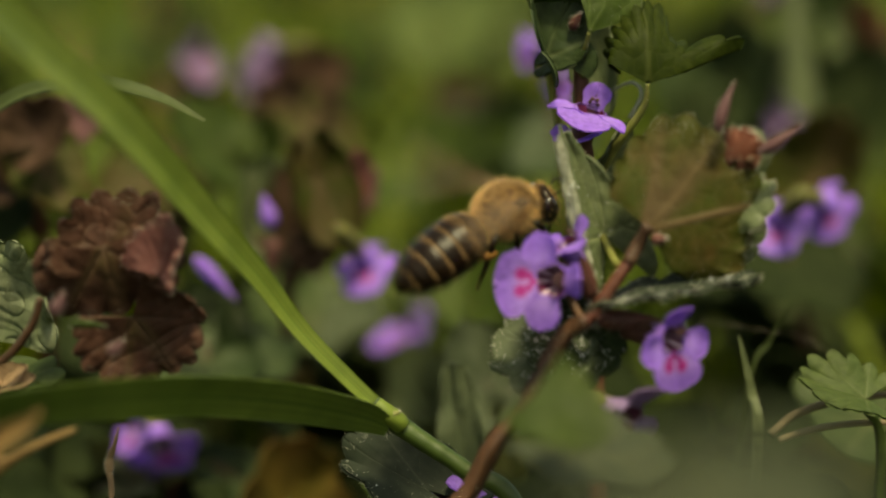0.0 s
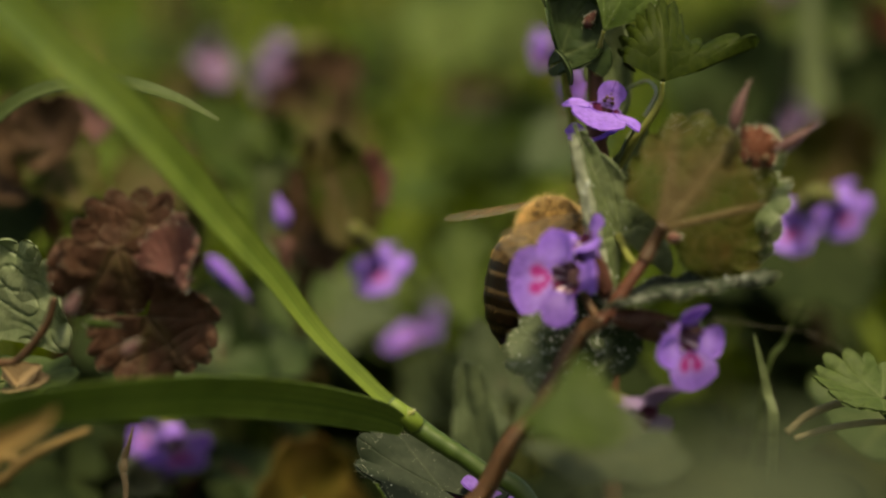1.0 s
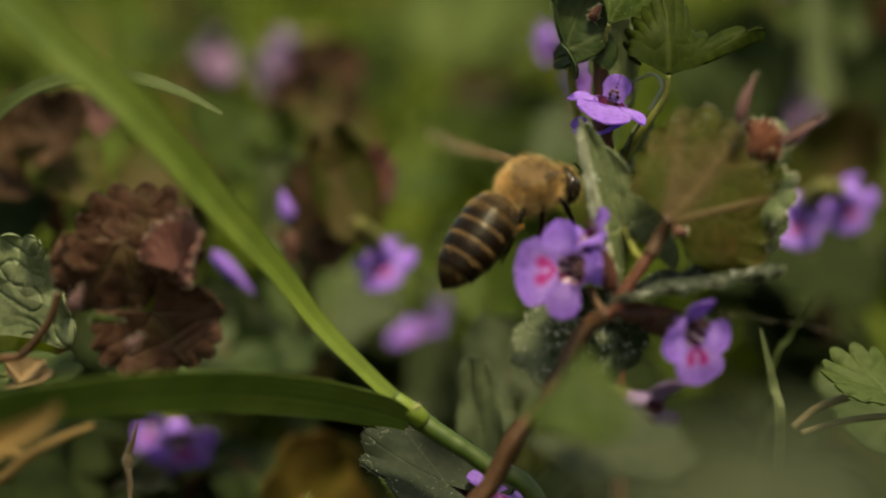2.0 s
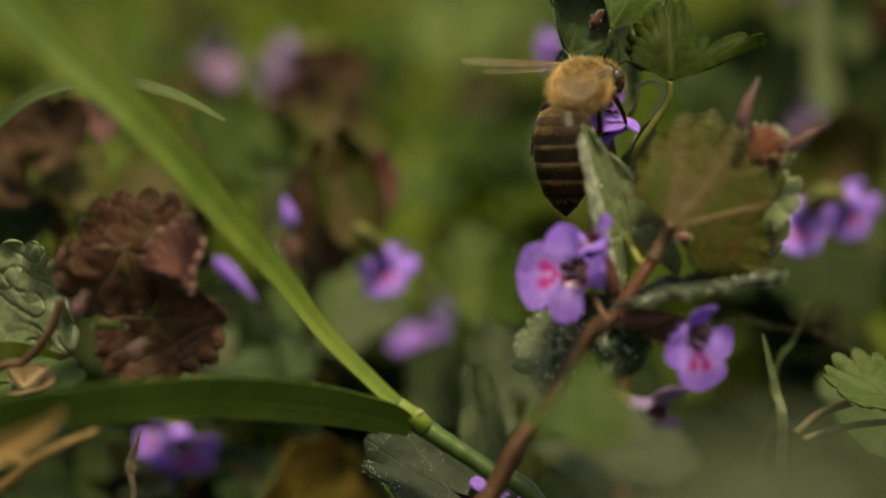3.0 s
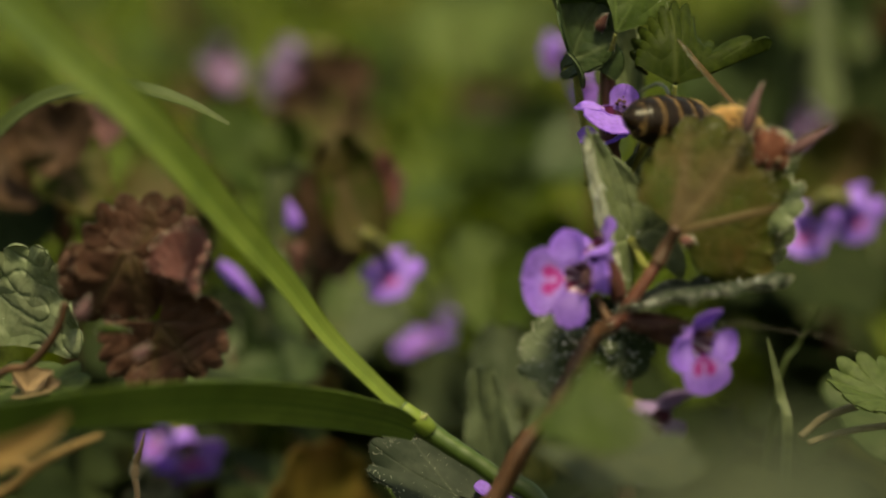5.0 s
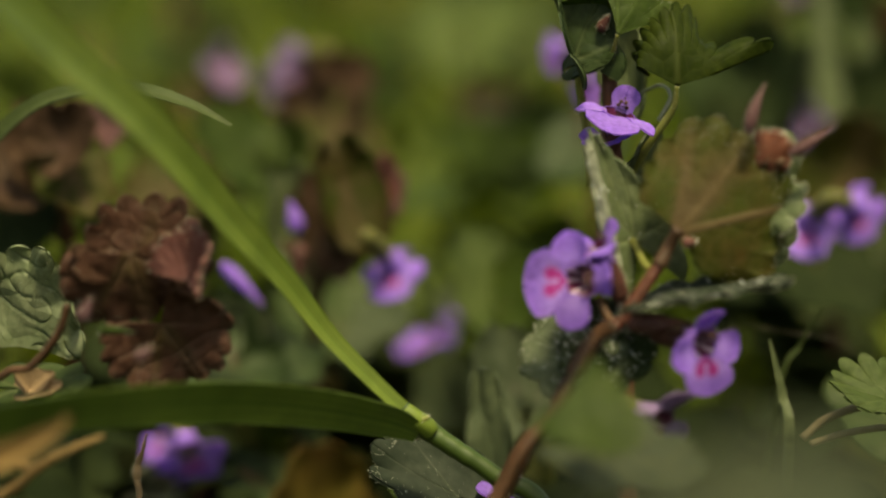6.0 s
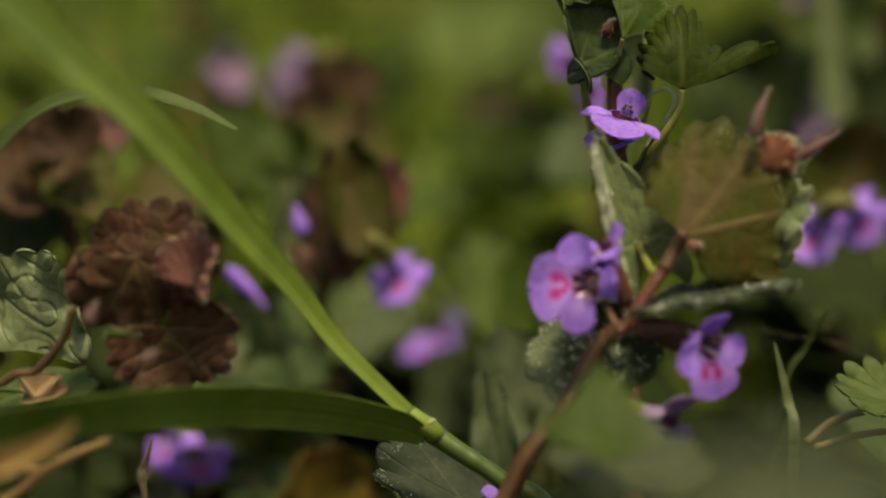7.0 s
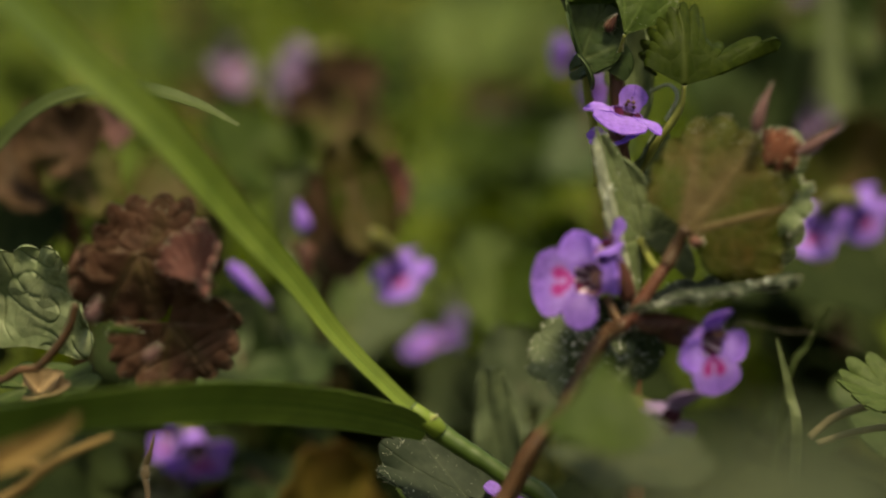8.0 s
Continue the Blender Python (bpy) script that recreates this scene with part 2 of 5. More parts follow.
def smoothstep(a, b, x):
    t = np.clip((x - a) / (b - a), 0, 1)
    return t * t * (3 - 2 * t)


def wobble(X, Y, seed, scale):
    """Soft uneven height from a few crossed waves."""
    r = np.random.RandomState(seed)
    out = 0
    for _ in range(6):
        a, ph, k = r.uniform(0, 6.3), r.uniform(0, 6.3), r.uniform(0.6, 1.7) * scale
        out = out + np.sin((X * np.cos(a) + Y * np.sin(a)) * k + ph)
    return out / 6


def leaf_mesh(R=10.0, seed=1, lobes=11, cup=0.0, fold=0.0, bend=0.0, ruffle=0.05, quilt=0.06, crenate=0.14, fine=True, thick=0.28, spread=160, wide=1.0, taper=0.0,
              radii=None, mains=(-132, -88, -44, 0, 44, 88, 132), crease=None, band=0.0, puff=0.06, ribs=True, pucker=0.0):
    """A round, scalloped, quilted ivy leaf: base at the origin, tip along y, upper side z."""
    nu, nv = (241, 44) if fine else (89, 12)
    th = np.radians(np.linspace(-spread, spread, nu))[:, None]
    rho = np.linspace(0.0, 1.0, nv)[None, :] ** 0.85
    r0 = np.random.RandomState(seed)
    s = np.abs(np.cos(lobes * th / (2 * np.radians(spread)) * np.pi))
    uneven = 1 + 0.05 * np.sin(3 * th + r0.uniform(0, 6)) + 0.03 * np.sin(7 * th + r0.uniform(0, 6))
    outline = (0.93 + 0.10 * np.cos(th) - 0.16 * smoothstep(1.9, 2.8, np.abs(th))) * (1 - crenate * (1 - s ** 0.55)) * uneven
    if radii:
        outline = np.interp(np.degrees(th), [a for a, _ in radii], [k for _, k in radii]) * (1 - crenate * (1 - s ** 0.55)) * uneven
    rr = R * rho * (1 - (1 - outline) * smoothstep(0.25, 1.0, rho))
    X, Y = rr * np.sin(th), rr * np.cos(th)
    step = 2 * np.radians(spread) / lobes
    vein = np.zeros_like(X)
    mains = np.radians(mains)
    wv = 0.024 * R * (1.15 - 0.8 * rho)
    for i in range(lobes + 1 if ribs else 0):
        phi = (i - lobes / 2) * step
        main = mains[np.argmin(np.abs(mains - phi))]
        path = main + (phi - main) * smoothstep(0.25, 1.0, rho)
        vein = np.maximum(vein, np.exp(-((rr * (th - path)) / wv) ** 2) * (0.9 - 0.5 * rho))
    for main in mains:
        vein = np.maximum(vein, np.exp(-((rr * (th - main)) / (wv * 1.2)) ** 2) * (1.0 - 0.55 * rho))
    Z = quilt * R * (0.20 * (1 - vein) + 0.8 * wobble(X, Y, seed, 7.0 / R) * (1 - vein) * rho)
    Z = Z + cup * R * rho ** 2 + fold * np.abs(X) + ruffle * R * rho ** 2.5 * np.sin(5 * th + seed)
    Z = Z + puff * R * rho ** 6 * (s - 0.6)
    if pucker:
        groove = np.exp(-(wobble(X, Y, seed + 7, 13.0 / R) / 0.07) ** 2) * smoothstep(0.1, 0.4, rho)
        Z = Z - pucker * R * groove
        vein = np.maximum(vein, 0.8 * groove)
    if crease:
        Z = Z + crease[1] * rr * np.sin(np.clip(np.radians(crease[0]) - th, 0, np.pi / 2))
        # pale mark on the crease: a side vein and the fold's lit edge together
        vein = np.maximum(vein, 1.2 * np.exp(-((rr * (th - np.radians(crease[0]))) / (0.03 * R)) ** 2))
    if bend:
        a = bend * Y / R
        Y, Z = np.where(np.abs(a) > 1e-4, R / bend * np.sin(a), Y) - Z * np.sin(a), Z * np.cos(a) + R / bend * (1 - np.cos(a))
    P = np.stack([X * wide * (1 - taper * np.clip(Y / R, 0, 1) ** 0.8), Y, Z], -1)
    broad = np.exp(-((rr * (th - np.radians(band))) / (0.13 * R)) ** 2) + np.exp(-((rr * (th - 0.75)) / (0.07 * R)) ** 2)
    return slab("leaf", P, thick, mark=np.clip(vein, 0, 1), pale=np.clip(broad, 0, 1) * (0.8 - 0.6 * rho))


def petal_mesh(L, W, base=0.35, notch=0.0, cup=0.0, curl=0.0, thick=0.16, spots=False, pale=0.0, nu=25, nv=25, seed=1, round_at=0.62):
    """A petal lobe: base at the origin, tip along y, inner side z."""
    u = np.linspace(-1, 1, nu)[:, None]
    v = np.linspace(0, 1, nv)[None, :]
    prof = np.where(v < round_at, base + (1 - base) * smoothstep(0, round_at, v), np.sqrt(np.maximum(1 - ((v - round_at) / (1 - round_at)) ** 2, 0.0)) * 0.999 + 0.001)
    X = u * prof * W * (1 + 0.05 * np.sin(6.5 * v + seed * 1.7 + 2 * u) + 0.02 * np.sin(19 * v + 3 * u + seed))
    Y = L * (v + 0.025 * np.sin(8 * u + seed) * v ** 3 - notch * np.exp(-(u / 0.35) ** 2) * v ** 3 + 0 * u)
    Z = cup * (X / W) ** 2 * W - curl * L * v ** 2 + 0.08 * L * wobble(X, Y, seed, 4.0 / L)
    mark = np.zeros_like(X)
    pl = pale * np.exp(-((v - 0.25) / 0.3) ** 2) * np.exp(-(u / 0.8) ** 2)
    if spots:
        for su, sv, w in ((-0.30, 0.38, 0.20), (0.30, 0.35, 0.21), (-0.2, 0.2, 0.12), (0.22, 0.18, 0.12), (0.0, 0.1, 0.12)):
            mark = np.maximum(mark, np.exp(-((X / W - su * 0.8) ** 2 + ((v - sv) * 1.15) ** 2) ** 2 / w ** 4))
    return slab("petal", np.stack([X, Y, Z], -1), thick, mark=mark, pale=pl + 0 * X)


def spline(points, n):
    """Points on a smooth line through the given ones."""
    p = np.asarray(points, float)
    p = np.vstack([2 * p[0] - p[1], p, 2 * p[-1] - p[-2]])
    t = np.linspace(0, len(points) - 1 - 1e-6, n)
    i = t.astype(int)
    f = (t - i)[:, None]
    a, b, c, d = p[i], p[i + 1], p[i + 2], p[i + 3]
    return 0.5 * (2 * b + (c - a) * f + (2 * a - 5 * b + 4 * c - d) * f ** 2 + (3 * b - a - 3 * c + d) * f ** 3)


def frames(line, hint):
    """Tangent, side and normal along a line."""
    t = np.gradient(line, axis=0)
    t /= np.linalg.norm(t, axis=1, keepdims=True)
    n = np.asarray(hint, float) + np.zeros_like(t)
    n = n - t * np.sum(n * t, axis=1, keepdims=True)
    n /= np.maximum(np.linalg.norm(n, axis=1, keepdims=True), 1e-9)
    return t, np.cross(t, n), n


def tube_mesh(points, radii, n=40, sides=10, square=0.0, hint=(0.3, 0.8, 0.5), seed=0, uneven=0.05):
    """A tapered, slightly angular stalk along a line, with closed ends."""
    line = spline(points, n)
    t, s, nn = frames(line, hint)
    rad = np.interp(np.linspace(0, 1, n), np.linspace(0, 1, len(radii)), radii)
    r0 = np.random.RandomState(seed)
    rad = rad * (1 + uneven * np.convolve(r0.randn(n), np.ones(3) / 3, "same"))
    a = np.linspace(0, 2 * np.pi, sides, endpoint=False)
    k = 1 + square * np.cos(4 * a)
    P = line[:, None] + rad[:, None, None] * k[None, :, None] * (np.cos(a)[None, :, None] * s[:, None] + np.sin(a)[None, :, None] * nn[:, None])
    verts = np.concatenate([P.transpose(1, 0, 2).reshape(-1, 3), line[:1], line[-1:]])
    faces = [list(f) for f in grid_faces(sides, n, 0, False, True)]
    c0, c1 = sides * n, sides * n + 1
    for i in range(sides):
        j = (i + 1) % sides
        faces += [[i * n, c0, j * n], [i * n + n - 1, j * n + n - 1, c1]]
    return mesh("stalk", verts, faces)


def blade_mesh(points, widths, hint, fold=0.25, n=90, across=15, thick=0.18, ridges=0.03, twist=0.0):
    """A grass blade along a line: ribbed, folded along its middle."""
    line = spline(points, n)
    t, s, nn = frames(line, hint)
    v = np.linspace(0, 1, n)
    w = np.interp(v, np.linspace(0, 1, len(widths)), widths)
    u = np.linspace(-1, 1, across)
    tw = twist * v
    s2 = s * np.cos(tw)[:, None] + nn * np.sin(tw)[:, None]
    n2 = nn * np.cos(tw)[:, None] - s * np.sin(tw)[:, None]
    h = (fold * (1 + 3 * np.exp(-5 * v)))[:, None] * np.abs(u)[None, :] * w[:, None] + ridges * np.cos(u * 22)[None, :]
    P = line[None] + u[:, None, None] * (w[:, None] * s2)[None] + h.T[:, :, None] * n2[None]
    mark = np.clip(np.cos(u * 30), 0, 1)[:, None] * np.ones(n)[None] * 0.5
    return slab("blade", P, thick, mark=np.maximum(mark, np.exp(-(u / 0.08) ** 2)[:, None] + 0 * mark))


def hair_mesh(roots, ways, length, width, seed=0, droop=0.15, stray=0.35):
    """Fine tapered hairs standing on the given roots."""
    r = np.random.RandomState(seed)
    roots, ways = np.asarray(roots, float), np.asarray(ways, float)
    k = len(roots)
    ways = ways + stray * r.randn(k, 3)
    ways /= np.linalg.norm(ways, axis=1, keepdims=True)
    L = (length * r.uniform(0.55, 1.2, k))[:, None]
    side = np.cross(ways, r.randn(k, 3))
    side /= np.maximum(np.linalg.norm(side, axis=1, keepdims=True), 1e-9)
    other = np.cross(ways, side)
    mid = roots + ways * L * 0.55
    tip = roots + ways * L + np.array([0, 0, -droop]) * L
    w = width / 2
    vs = np.stack([roots + side * w, roots - side * w * 0.5 + other * w * 0.87, roots - side * w * 0.5 - other * w * 0.87,
                   mid + side * w * 0.7, mid - side * w * 0.35 + other * w * 0.6, mid - side * w * 0.35 - other * w * 0.6, tip], 1).reshape(-1, 3)
    pat = np.array([[0, 1, 4, 3], [1, 2, 5, 4], [2, 0, 3, 5]])
    tri = np.array([[3, 4, 6], [4, 5, 6], [5, 3, 6]])
    b = (np.arange(k) * 7)[:, None, None]
    faces = [*(pat[None] + b).reshape(-1, 4), *(tri[None] + b).reshape(-1, 3)]
    return mesh("hairs", vs, faces)


def on_mesh(me, count, seed, keep=None):
    """Random points and normals on a mesh, in its own millimetres."""
    r = np.random.RandomState(seed)
    k = len(me.vertices)
    co, no = np.empty(k * 3), np.empty(k * 3)
    me.vertices.foreach_get("co", co)
    me.vertices.foreach_get("normal", no)
    co, no = co.reshape(-1, 3) / MM, no.reshape(-1, 3)
    ids = np.arange(k) if keep is None else np.nonzero(keep(co, no))[0]
    ids = r.choice(ids, min(count, len(ids) * 3))
    return co[ids] + r.uniform(-0.08, 0.08, (len(ids), 3)), no[ids]


def ball_mesh(centres, radii, flat=0.7):
    """Small drops joined into one mesh."""
    bm = bmesh.new()
    bmesh.ops.create_icosphere(bm, subdivisions=1, radius=1)
    bv = np.array([v.co[:] for v in bm.verts])
    bf = np.array([[v.index for v in f.verts] for f in bm.faces])
    bm.free()
    vs = (np.asarray(centres)[:, None] + np.asarray(radii)[:, None, None] * bv[None]).reshape(-1, 3)
    fs = (bf[None] + (np.arange(len(centres)) * len(bv))[:, None, None]).reshape(-1, 3)
    return mesh("drops", vs, fs)


def solid_mesh(fn, nu=32, nv=24, **attrs):
    """A closed round body from fn(angle, along)."""
    a = np.linspace(0, 2 * np.pi, nu, endpoint=False)[:, None]
    v = np.linspace(0, 1, nv)[None, :]
    P = fn(a, v)
    extra = {k: f(a, v).reshape(-1) for k, f in attrs.items()}
    return mesh("body", P.reshape(-1, 3), grid_faces(nu, nv, 0, True, True), **extra)

# ---- kinds of things ----
POOL = {}


def pooled(key, make):
    if key not in POOL:
        POOL[key] = make()
    return POOL[key]


def plant(name, root, line, radii, material, label, category="ground ivy", group="ground ivy plants", square=0.12, hairy=0):
    """A plant at its root on the ground with its main stem; line in millimetres of the plan."""
    ob = thing(name, root, label, category, group)
    me = tube_mesh([root, *line], radii, 60, 12, square, seed=len(PLACED))
    stem = part("stem", me, material, ob, Matrix.Identity(4))
    if hairy:
        c, w = on_mesh(me, hairy, 7)
        part("hairs", hair_mesh(c, w, 0.5, 0.03, 7), HAIR, stem, Matrix.Identity(4), "fine white hairs")
    return ob


def stalk(owner, line, radii, material, name="petiole", n=24, sides=8, hairy=0, seed=3):
    me = tube_mesh(line, radii, n, sides, 0.0, seed=seed)
    ob = part(name, me, material, owner, Matrix.Identity(4))
    if hairy:
        c, w = on_mesh(me, hairy, seed)
        part("hairs", hair_mesh(c, w, 0.45, 0.035, seed), HAIR, ob, Matrix.Identity(4), "fine white hairs")
    return ob


def leaf(owner, pos, along, normal, R, material, fine=True, hairs=0, dew=0, label="", long=0.34, **shape):
    """One ivy leaf under its plant, with hairs on its rim and drops on its face."""
    key = (material.name, R, fine, tuple(sorted(shape.items())))
    me = pooled(key, lambda: leaf_mesh(R, fine=fine, **shape))
    if not me.materials:
        me.materials.append(material)
    ob = part("leaf", me, material, owner, orient(pos, along, normal), label)
    seed = int(shape.get("seed", 1))
    if hairs:
        c, w = on_mesh(me, hairs, seed, lambda co, no: np.hypot(co[:, 0] / shape.get("wide", 1.0) / (1 - shape.get("taper", 0.0) * np.clip(co[:, 1] / R, 0, 1) ** 0.8), co[:, 1]) > R * (0.84 if shape.get("spread", 160) > 90 else 0.9))
        rad = c / np.maximum(np.linalg.norm(c, axis=1, keepdims=True), 1e-6)
        part("rim_hairs", hair_mesh(c, rad + 0.4 * w, long, 0.03, seed), HAIR, ob, PLACED[ob.name], "short white hairs along the rim")
        c, w = on_mesh(me, hairs, seed + 5)
        part("leaf_hairs", hair_mesh(c, w, long * 0.7, 0.02, seed + 5), HAIR, ob, PLACED[ob.name], "thin down on the leaf")
    if dew:
        c, w = on_mesh(me, dew, seed + 9)
        r = np.random.RandomState(seed)
        part("dew", ball_mesh(c + w * 0.08, 0.02 + 0.10 * r.rand(len(c)) ** 4), DEW, ob, PLACED[ob.name], "tiny dew drops, whitened so that glints are in the colour")
    return ob


def revolve(profile, nu=28, bendx=0.0, wave=0.0, waves=5):
    """A round shell from (z, radius) pairs."""
    p = np.asarray(profile, float)
    v = np.linspace(0, 1, 22)
    z = np.interp(v, np.linspace(0, 1, len(p)), p[:, 0])[None, :]
    r = np.interp(v, np.linspace(0, 1, len(p)), p[:, 1])[None, :]
    a = np.linspace(0, 2 * np.pi, nu)[:, None]
    z = z + wave * np.abs(np.cos(a * waves / 2)) * v[None, :] ** 4
    return np.stack([r * np.cos(a), r * np.sin(a) - bendx * (z / 9) ** 2 * 2.0, z + 0 * a], -1), a, v[None, :]


def flower(owner, pos, out, up, size=1.0, petal=None, calyx=None, closed=0.0, deep=9.0, near=False, erect=0.0, spots=True, name="flower", label="violet lipped flower with magenta spots"):
    """A lipped ivy flower: tube, throat, calyx, one wide lower lobe, two side lobes, a notched upper lip and stamens."""
    petal, calyx = petal or PETAL, calyx or CALYX
    base = facing(pos, out, up) @ Matrix.Scale(size, 4)

    def tube():
        P, a, v = revolve([(-deep, 0.55), (-deep * 0.6, 0.75), (-deep * 0.3, 1.15), (-1, 1.55), (0.15, 1.75)], bendx=0.5)
        return slab("tube", P, 0.12, pale=0.5 * (1 - v) + 0 * a, mark=0 * a * v)

    def throat():
        P, a, v = revolve([(0.12, 1.66), (-0.5, 1.48), (-1.3, 1.1), (-2.1, 0.75), (-2.4, 0.05)], bendx=0.1)
        stripe = np.clip(np.cos(a * 8) * 3.0 - 1.3, 0, 1) * (a > np.pi * 0.95) * (v < 0.8)
        return slab("throat", P, 0.05, mark=stripe + 0 * v)

    def cup():
        P, a, v = revolve([(-deep - 0.6, 0.35), (-deep, 0.95), (-deep * 0.75, 1.15), (-deep * 0.5, 1.2)], bendx=0.5, wave=1.6)
        return slab("calyx", P, 0.18)

    def stamen(x, y, z, head):
        f = np.linspace(0, 1, 9)[:, None]
        line = np.array([[0, 0.9, -2]]) * (1 - f) + np.array([[x, y, z]]) * f
        return ball_mesh(np.vstack([line, [[x, y, z + 0.1]]]), [0.09] * 9 + [head])

    key = (petal.name, calyx.name, deep)
    ob = part(name, pooled(("tube", *key), tube), petal, owner, base, label)
    part("throat", pooled(("throat", *key), throat), THROAT, ob, base, "dark purple throat with white stripes")
    part("calyx", pooled(("calyx", *key), cup), calyx, ob, base)
    if near:
        for i, (x, y, z) in enumerate(((-0.45, 1.25, 0.5), (0.45, 1.3, 0.45), (-0.25, 1.0, 1.0), (0.3, 0.95, 1.05), (0.02, 1.2, 1.45))):
            part("stamen", pooled(("stamen", i), lambda: stamen(x, y, z, 0.26 if i < 4 else 0.12)), PINK, ob, base)
    lift = closed

    def put(nm, key2, make, b, al, no):
        m = base @ orient(b, al, no)
        part(nm, pooled((key2, petal.name), make), petal, ob, m)

    put("middle_lobe", ("middle", spots), lambda: petal_mesh(4.0, 3.1, 0.48, 0.12, 0.10, 0.10, spots=spots, pale=0.55 if spots else 0.15, seed=3, nu=41, nv=41, round_at=0.5), (0, -1.25, 0.0), (0, -1, 0.25 + lift), (0, 0.25 + lift, 1))
    for k in (-1, 1):
        put("side_lobe", ("side", k), lambda: petal_mesh(3.2, 1.75, 0.6, 0.0, 0.16, 0.12, pale=0.3, seed=5 + k, round_at=0.5), (1.25 * k, -0.35, 0.0), (k, -0.25, 0.22 + lift), (-k * (0.2 + lift), 0.05, 1))
    put("upper_lip", "upper", lambda: petal_mesh(2.9, 1.5, 0.75, 0.34, -0.25, -0.12, pale=0.2, seed=8), (0, 1.3, -0.1), (0, 0.85 - erect, 0.55 + erect), (0, -0.55 - erect, 0.85 - erect))
    return ob


def bud(owner, pos, along, L=3.0, W=0.9, material=None, name="bud", curl=0.3):
    """A pointed bud or bract tooth, curved to one side."""
    def make():
        def fn(a, v):
            r = W * np.sin(np.pi * np.clip(v, 0.02, 1) ** 0.7) ** 0.8 * (1 - 0.55 * v) + 0.03
            k = 1 + 0.12 * np.cos(5 * a)
            return np.stack([r * k * np.cos(a) + curl * L * v ** 2, L * v + 0 * a, r * k * np.sin(a)], -1)
        return solid_mesh(fn, 14, 16)
    me = make()
    ob = part(name, me, material or PINK, owner, orient(pos, along, (0.2, -0.9, 0.3)))
    c, w = on_mesh(me, 60, 4)
    part("hairs", hair_mesh(c, w, 0.3, 0.03, 4), HAIR, ob, PLACED[ob.name])
    return ob


# ---- ground ----
def ground():
    s = np.sinh(np.linspace(-9.2, 9.2, 141)) * 20.0
    X, Y = np.meshgrid(s, s + 200, indexing="ij")
    near = np.exp(-((X / 900) ** 2 + ((Y - 300) / 900) ** 2))
    Z = (3.0 * wobble(X, Y, 5, 0.05) + 1.5 * wobble(X, Y, 9, 0.2)) * near - 3.0
    me = mesh("ground", np.stack([X, Y, Z], -1).reshape(-1, 3), grid_faces(141, 141))
    me.materials.append(SOIL)
    tagged(new("ground", me), "dark damp soil with moss under low plants", "ground", kind="structure")


ground()


def turf(name, label, count, seed, xr, yr, height, width, material, gaps=None):
    """Short grass past counting, one joined mesh of bent blades."""
    r = np.random.RandomState(seed)
    y = r.uniform(yr[0], yr[1], count)
    x = r.uniform(-1, 1, count) * (xr[0] + (xr[1] - xr[0]) * (y - yr[0]) / (yr[1] - yr[0]))
    if gaps is not None:
        keep = gaps(x, y, r.rand(count))
        x, y = x[keep], y[keep]
    k = len(x)
    h = height * r.uniform(0.4, 1.2, k)
    az = r.uniform(0, 6.3, k)
    lean = h * r.uniform(0.15, 0.8, k)
    w = width * r.uniform(0.6, 1.3, k)
    dx, dy = np.cos(az), np.sin(az)
    sx, sy = -dy, dx
    vs = []
    for f in (0.0, 0.35, 0.7):
        for sgn in (-1, 1):
            ww = w * (1 - 0.35 * f) * sgn
            vs.append(np.stack([x + dx * lean * f ** 2 + sx * ww, y + dy * lean * f ** 2 + sy * ww, h * f * (1 - 0.15 * f) - 3], -1))
    vs.append(np.stack([x + dx * lean, y + dy * lean, h * 0.86 - 3], -1))
    P = np.stack(vs, 1).reshape(-1, 3)
    b = (np.arange(k) * 7)[:, None]
    fs = [*np.concatenate([b + [0, 1, 3, 2], b + [2, 3, 5, 4]]), *(b + [4, 5, 6])]
    me = mesh(name, P, fs)
    me.materials.append(material)
    return tagged(new(name, me), label, "grass", kind="stuff")


turf("grass", "short green meadow grass, thick and uneven", 52000, 3, (110, 420), (90, 1500), 26, 1.1, GRASS_FAR,
     lambda x, y, r: r < np.maximum(0.12 + 0.88 * smoothstep(-0.12, 0.22, wobble(x, y, 21, 0.075)), smoothstep(330, 480, y)))
turf("grass", "short green grass all round", 42000, 13, (2600, 2600), (-1800, 3200), 30, 1.8, GRASS_FAR,
     lambda x, y, r: (np.hypot(x, y + 275) > 150) & ((np.abs(x) > 120 + 0.28 * np.maximum(y, 0)) | (y > 1450) | (y < -20)))
turf("grass", "taller pale meadow grass in a loose patch", 9000, 31, (120, 170), (330, 560), 46, 1.3, GRASS_PALE, lambda x, y, r: np.abs(x - 12) < 34)
turf("dry_grass", "scattered dry straw-coloured grass blades", 1200, 4, (120, 400), (120, 1300), 22, 0.8, STRAW)


